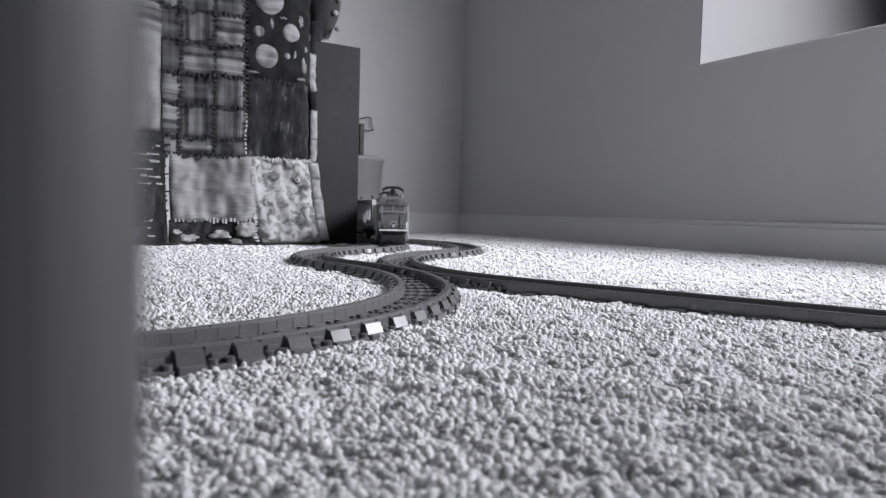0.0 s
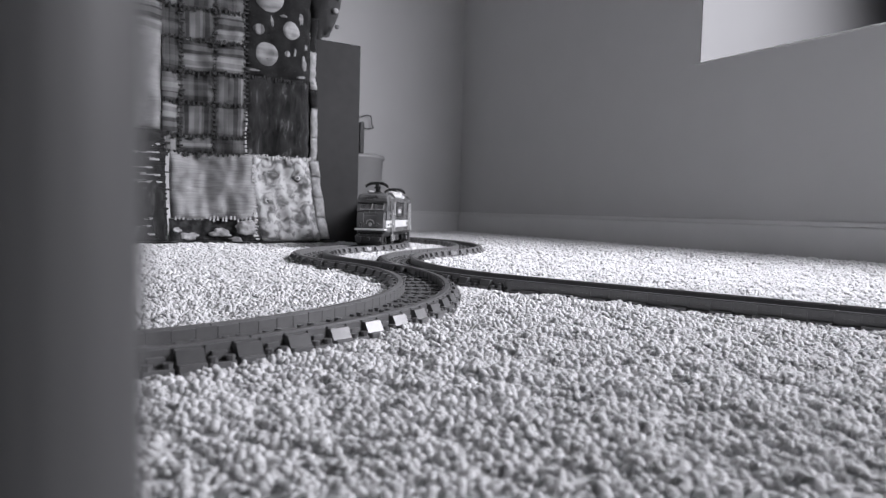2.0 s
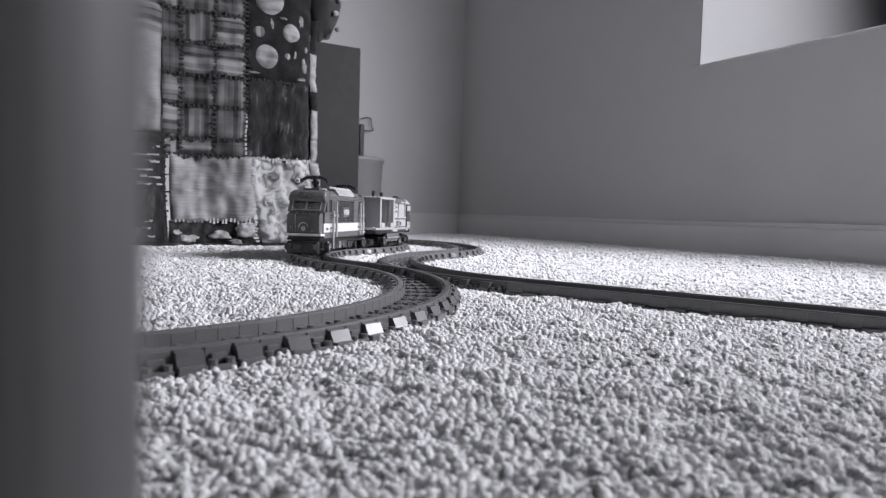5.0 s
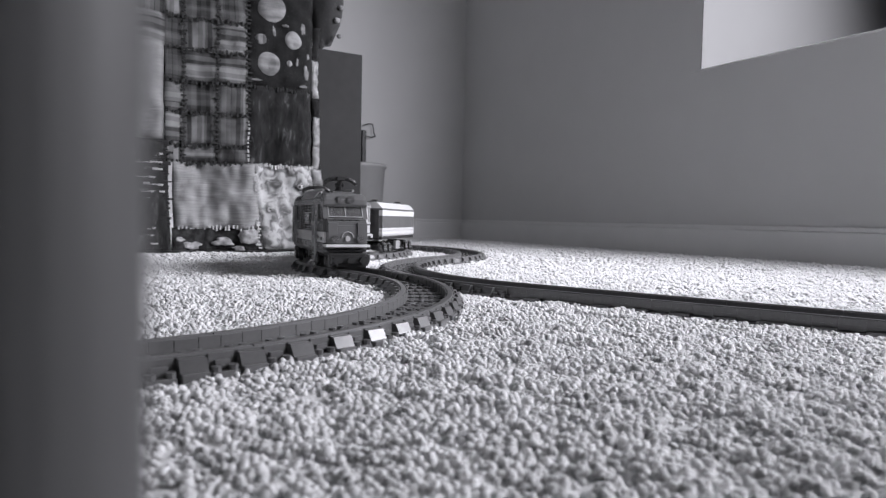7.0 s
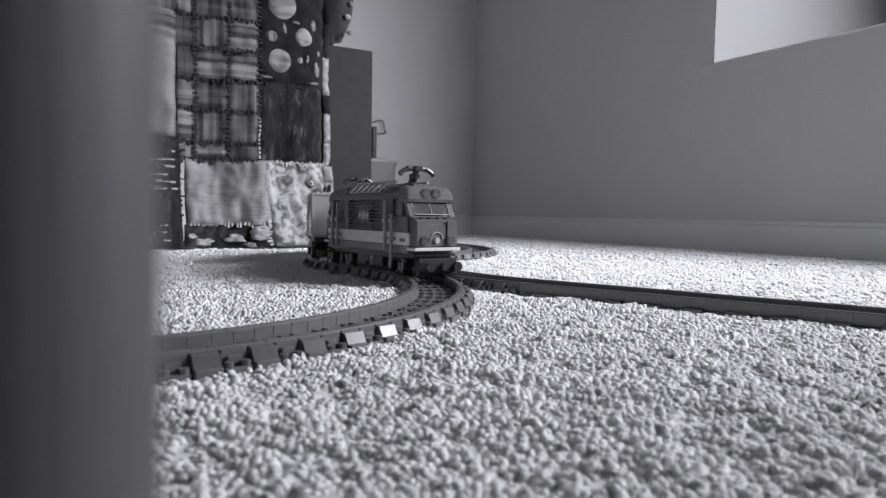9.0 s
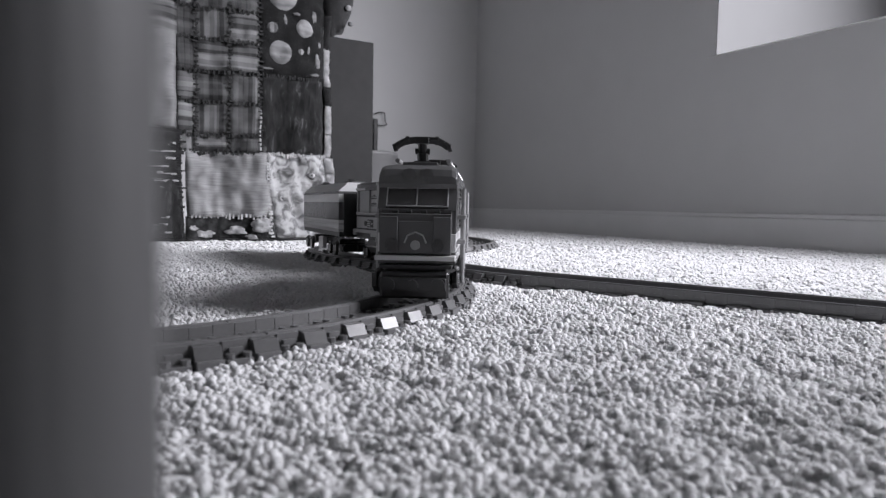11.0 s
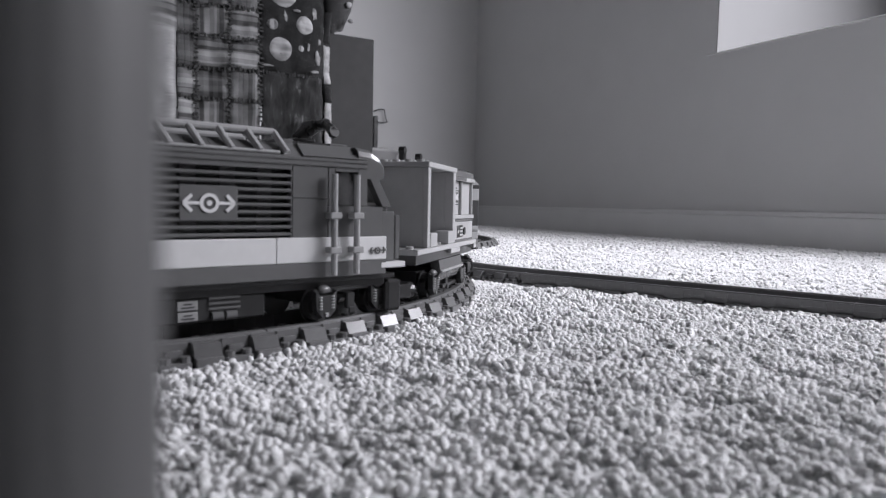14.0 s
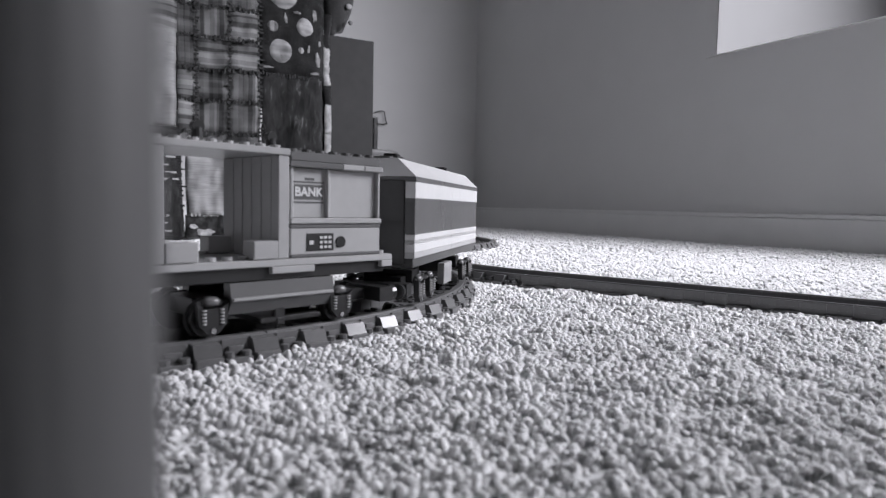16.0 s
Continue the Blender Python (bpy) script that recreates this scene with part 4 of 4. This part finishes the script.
    for x in (246, 258, 270, 282):
        if x < 276:
            fringe(q, Z(425), Z(255), U(x), STRIPE, 14, .022, True)
        fringe(q, Z(430), Z(250), U(x), SEAM, 44, .020, True)
    # the rest lies over the mattress
    part("quilt_top", box(-1.47, U(546), BED_B - .012, BED_B + .74, .640, .652, bevel=.004), PLAID_DARK, q)
    part("quilt_side", box(-1.47, U(200), BED_B - .012, BED_B - .002, .010, .640, bevel=.003), PLAID_MID, q)
    # the corner that bulges over the end board
    bm = bmesh.new()
    bmesh.ops.create_uvsphere(bm, u_segments=24, v_segments=16, radius=1)
    for v in bm.verts:
        p = v.co.copy()
        k = 1 + 0.18 * noise.noise(p * 1.7 + Vector((3, 1, 2)))
        v.co = Vector((.4690 + p.x * .036 * k, BED_B + .020 + p.y * .030 * k, .540 + p.z * .118 * k))
    part("quilt_corner", bm, DARK, q, "bunched dark corner of the quilt", smooth=True)
    for u, z, s in ((.490, .446, .006), (.486, .478, .007), (.494, .505, .006)):
        bm = bmesh.new()
        bmesh.ops.create_uvsphere(bm, u_segments=12, v_segments=8, radius=1,
                                  matrix=Matrix.Translation((u, BED_B - .006, z)) @ Matrix.Diagonal((s, .004, s * .8, 1)))
        part("pale_mark", bm, SHADED, q, smooth=True)
    return q


quilt()


# ---- things by the far wall ----
def waste_basket():
    b = empty("waste_basket", "grey tapered plastic waste basket by the far wall", "basket")
    b.location = room(.78, WALL_FAR - .150, 0)
    bm = bmesh.new()
    prof = [(.0, .004), (.085, .004), (.088, .010), (.100, .225), (.105, .228), (.105, .238), (.100, .240), (.097, .228), (.084, .012), (.0, .012)]
    n = 32
    rings = [[bm.verts.new((r * math.cos(2 * math.pi * i / n), r * math.sin(2 * math.pi * i / n), z)) for i in range(n)] for r, z in prof[1:-1]]
    for a, c in zip(rings, rings[1:]):
        for i in range(n):
            bm.faces.new((a[i], a[(i + 1) % n], c[(i + 1) % n], c[i]))
    bm.faces.new(rings[0][::-1])
    bm.faces.new(rings[-1])
    bmesh.ops.recalc_face_normals(bm, faces=bm.faces[:])
    part("body", bm, BASKET, b, smooth=True)
    return b


waste_basket()


def wall_bracket():
    w = empty("wall_bracket", "black steel bracket with a bent wire hook on the far wall", "bracket")
    w.matrix_world = ROOM
    u = .880
    y = WALL_FAR - .001
    part("plate", box(u - .012, u + .004, y - .010, y, .246, .369, bevel=.002), WIRE, w)
    bm = bmesh.new()
    pts = [(u - .012, .384), (u + .010, .392), (u + .026, .391), (u + .031, .360), (u + .037, .352), (u + .022, .347), (u, .348)]
    for (a, za), (c, zc) in zip(pts, pts[1:]):
        add_rod(bm, (a, y - .012, za), (c, y - .012, zc), .0017, 8)
    part("hook", bm, WIRE, w)
    return w


wall_bracket()


def door_leaf():
    d = empty("door", "pale door leaf with shade put into its dark colour, standing ajar beside the track", "door")
    d.matrix_world = Matrix.Translation((-.0141, .0320, 0)) @ Matrix.Rotation(radians(184), 4, "Z")
    rim = [(.0060 - .0060 * math.sin(a), .003 + .0060 * math.cos(a)) for a in [math.pi * k / 12 for k in range(13)]]
    leaf = bmesh.new()
    low, high = ([leaf.verts.new((x, y, z)) for x, y in rim + [(.76, -.003), (.76, .009)]] for z in (.014, 2.03))
    for k in range(len(low)):
        leaf.faces.new((low[k], low[(k + 1) % len(low)], high[(k + 1) % len(low)], high[k]))
    leaf.faces.new(low)
    leaf.faces.new(high)
    bmesh.ops.recalc_face_normals(leaf, faces=leaf.faces[:])
    # the leaf's shade comes from its darkened colour
    part("leaf", leaf, DIM_DOOR_PAINT, d)
    for z in (.25, 1.0, 1.8):
        part("hinge", rod((.765, .0, z - .05), (.765, .0, z + .05), .006, 10), STEEL, d)
    return d


door_leaf()


# ---- the carpet ----
def carpet():
    base = part("floor", boxes([(WALL_LEFT, WALL_OUT, WALL_NEAR, WALL_FAR, -.03, -.0013)], bevel=0), CARPET)
    base.matrix_world = ROOM
    tagged(base, "cream pile carpet laid wall to wall", "carpet", kind="structure")
    rng = np.random.default_rng(7)
    laid = np.array(LAID)

    def clear(p, reach):
        keep = np.ones(len(p), bool)
        for k in range(0, len(p), 4000):
            d2 = ((p[k:k + 4000, None, :] - laid[None, ::2, :]) ** 2).sum(-1).min(1)
            keep[k:k + 4000] = d2 > reach ** 2
        return keep

    def field(x0, x1, y0, y1, pitch, test):
        xs, ys = np.meshgrid(np.arange(x0, x1, pitch), np.arange(y0, y1, pitch))
        p = np.stack([xs.ravel(), ys.ravel()], 1)
        p += rng.uniform(-.45, .45, p.shape) * pitch
        p = p[test(p)]
        inside = (p @ np.array([OUT.x, OUT.y]) < WALL_OUT - .013) & (p @ np.array([DEEP.x, DEEP.y]) < WALL_FAR - .013)
        p = p[inside]
        return p[clear(p, .0302)]

    def tufts(name, p, rad, high, sides, rings):
        """Many leaning, lumpy yarn ends as one mesh."""
        n = len(p)
        r = rad * rng.uniform(.75, 1.3, n)
        h = high * rng.uniform(.82, 1.15, n)
        wave = np.array([noise.noise((x * 42, y * 42, 0.5)) for x, y in p])
        clump = np.array([noise.noise((x * 95, y * 95, 3.5)) for x, y in p])
        h *= 1 + .26 * wave + .34 * clump
        pull = np.array([(noise.noise((x * 110, y * 110, 7.5)), noise.noise((x * 110, y * 110, 11.5))) for x, y in p])
        lean = rng.normal(0, .0011, (n, 2)) + pull * .0052
        spin = rng.uniform(0, 6.28, n)
        prof = {3: ((.30, .85), (.68, 1.05), (.92, .66)), 2: ((.25, .9), (.75, .95))}[rings]
        verts = np.zeros((n, rings * sides + 1, 3))
        for k, (f, w) in enumerate(prof):
            for i in range(sides):
                a = spin + 2 * np.pi * i / sides + k * .5
                rr = r * w * rng.uniform(.86, 1.14, n)
                verts[:, k * sides + i, 0] = p[:, 0] + rr * np.cos(a) + lean[:, 0] * f
                verts[:, k * sides + i, 1] = p[:, 1] + rr * np.sin(a) + lean[:, 1] * f
                verts[:, k * sides + i, 2] = -.006 + h * f
        verts[:, -1, 0] = p[:, 0] + lean[:, 0]
        verts[:, -1, 1] = p[:, 1] + lean[:, 1]
        verts[:, -1, 2] = -.006 + h
        tri = []
        for k in range(rings - 1):
            for i in range(sides):
                a, b = k * sides + i, k * sides + (i + 1) % sides
                tri += [(a, b, b + sides), (a, b + sides, a + sides)]
        for i in range(sides):
            tri.append(((rings - 1) * sides + i, (rings - 1) * sides + (i + 1) % sides, rings * sides))
        tri = np.array(tri)
        m = verts.shape[1]
        faces = (tri[None] + (np.arange(n) * m)[:, None, None]).reshape(-1, 3)
        me = bpy.data.meshes.new(name)
        me.vertices.add(n * m)
        me.vertices.foreach_set("co", verts.ravel())
        me.loops.add(len(faces) * 3)
        me.loops.foreach_set("vertex_index", faces.ravel())
        me.polygons.add(len(faces))
        me.polygons.foreach_set("loop_start", np.arange(len(faces)) * 3)
        me.polygons.foreach_set("use_smooth", np.ones(len(faces), bool))
        me.update()
        me.validate()
        me.materials.append(CARPET)
        ob = new(name, me)
        return tagged(ob, "cream twisted carpet pile", "carpet pile", kind="stuff")

    def wedge(p):
        return np.abs(p[:, 0] - .01) < .06 + p[:, 1] * .74

    tufts("carpet_pile", field(-.45, .60, .13, .55, .0023, wedge), .0020, .0074, 5, 3)
    tufts("carpet_pile", field(-.8, 1.0, .55, 1.0, .0033, wedge), .0029, .0072, 5, 2)
    tufts("carpet_pile", field(-1.1, 1.2, 1.0, 2.4, .0064, wedge), .0050, .0072, 4, 2)


carpet()

motions()
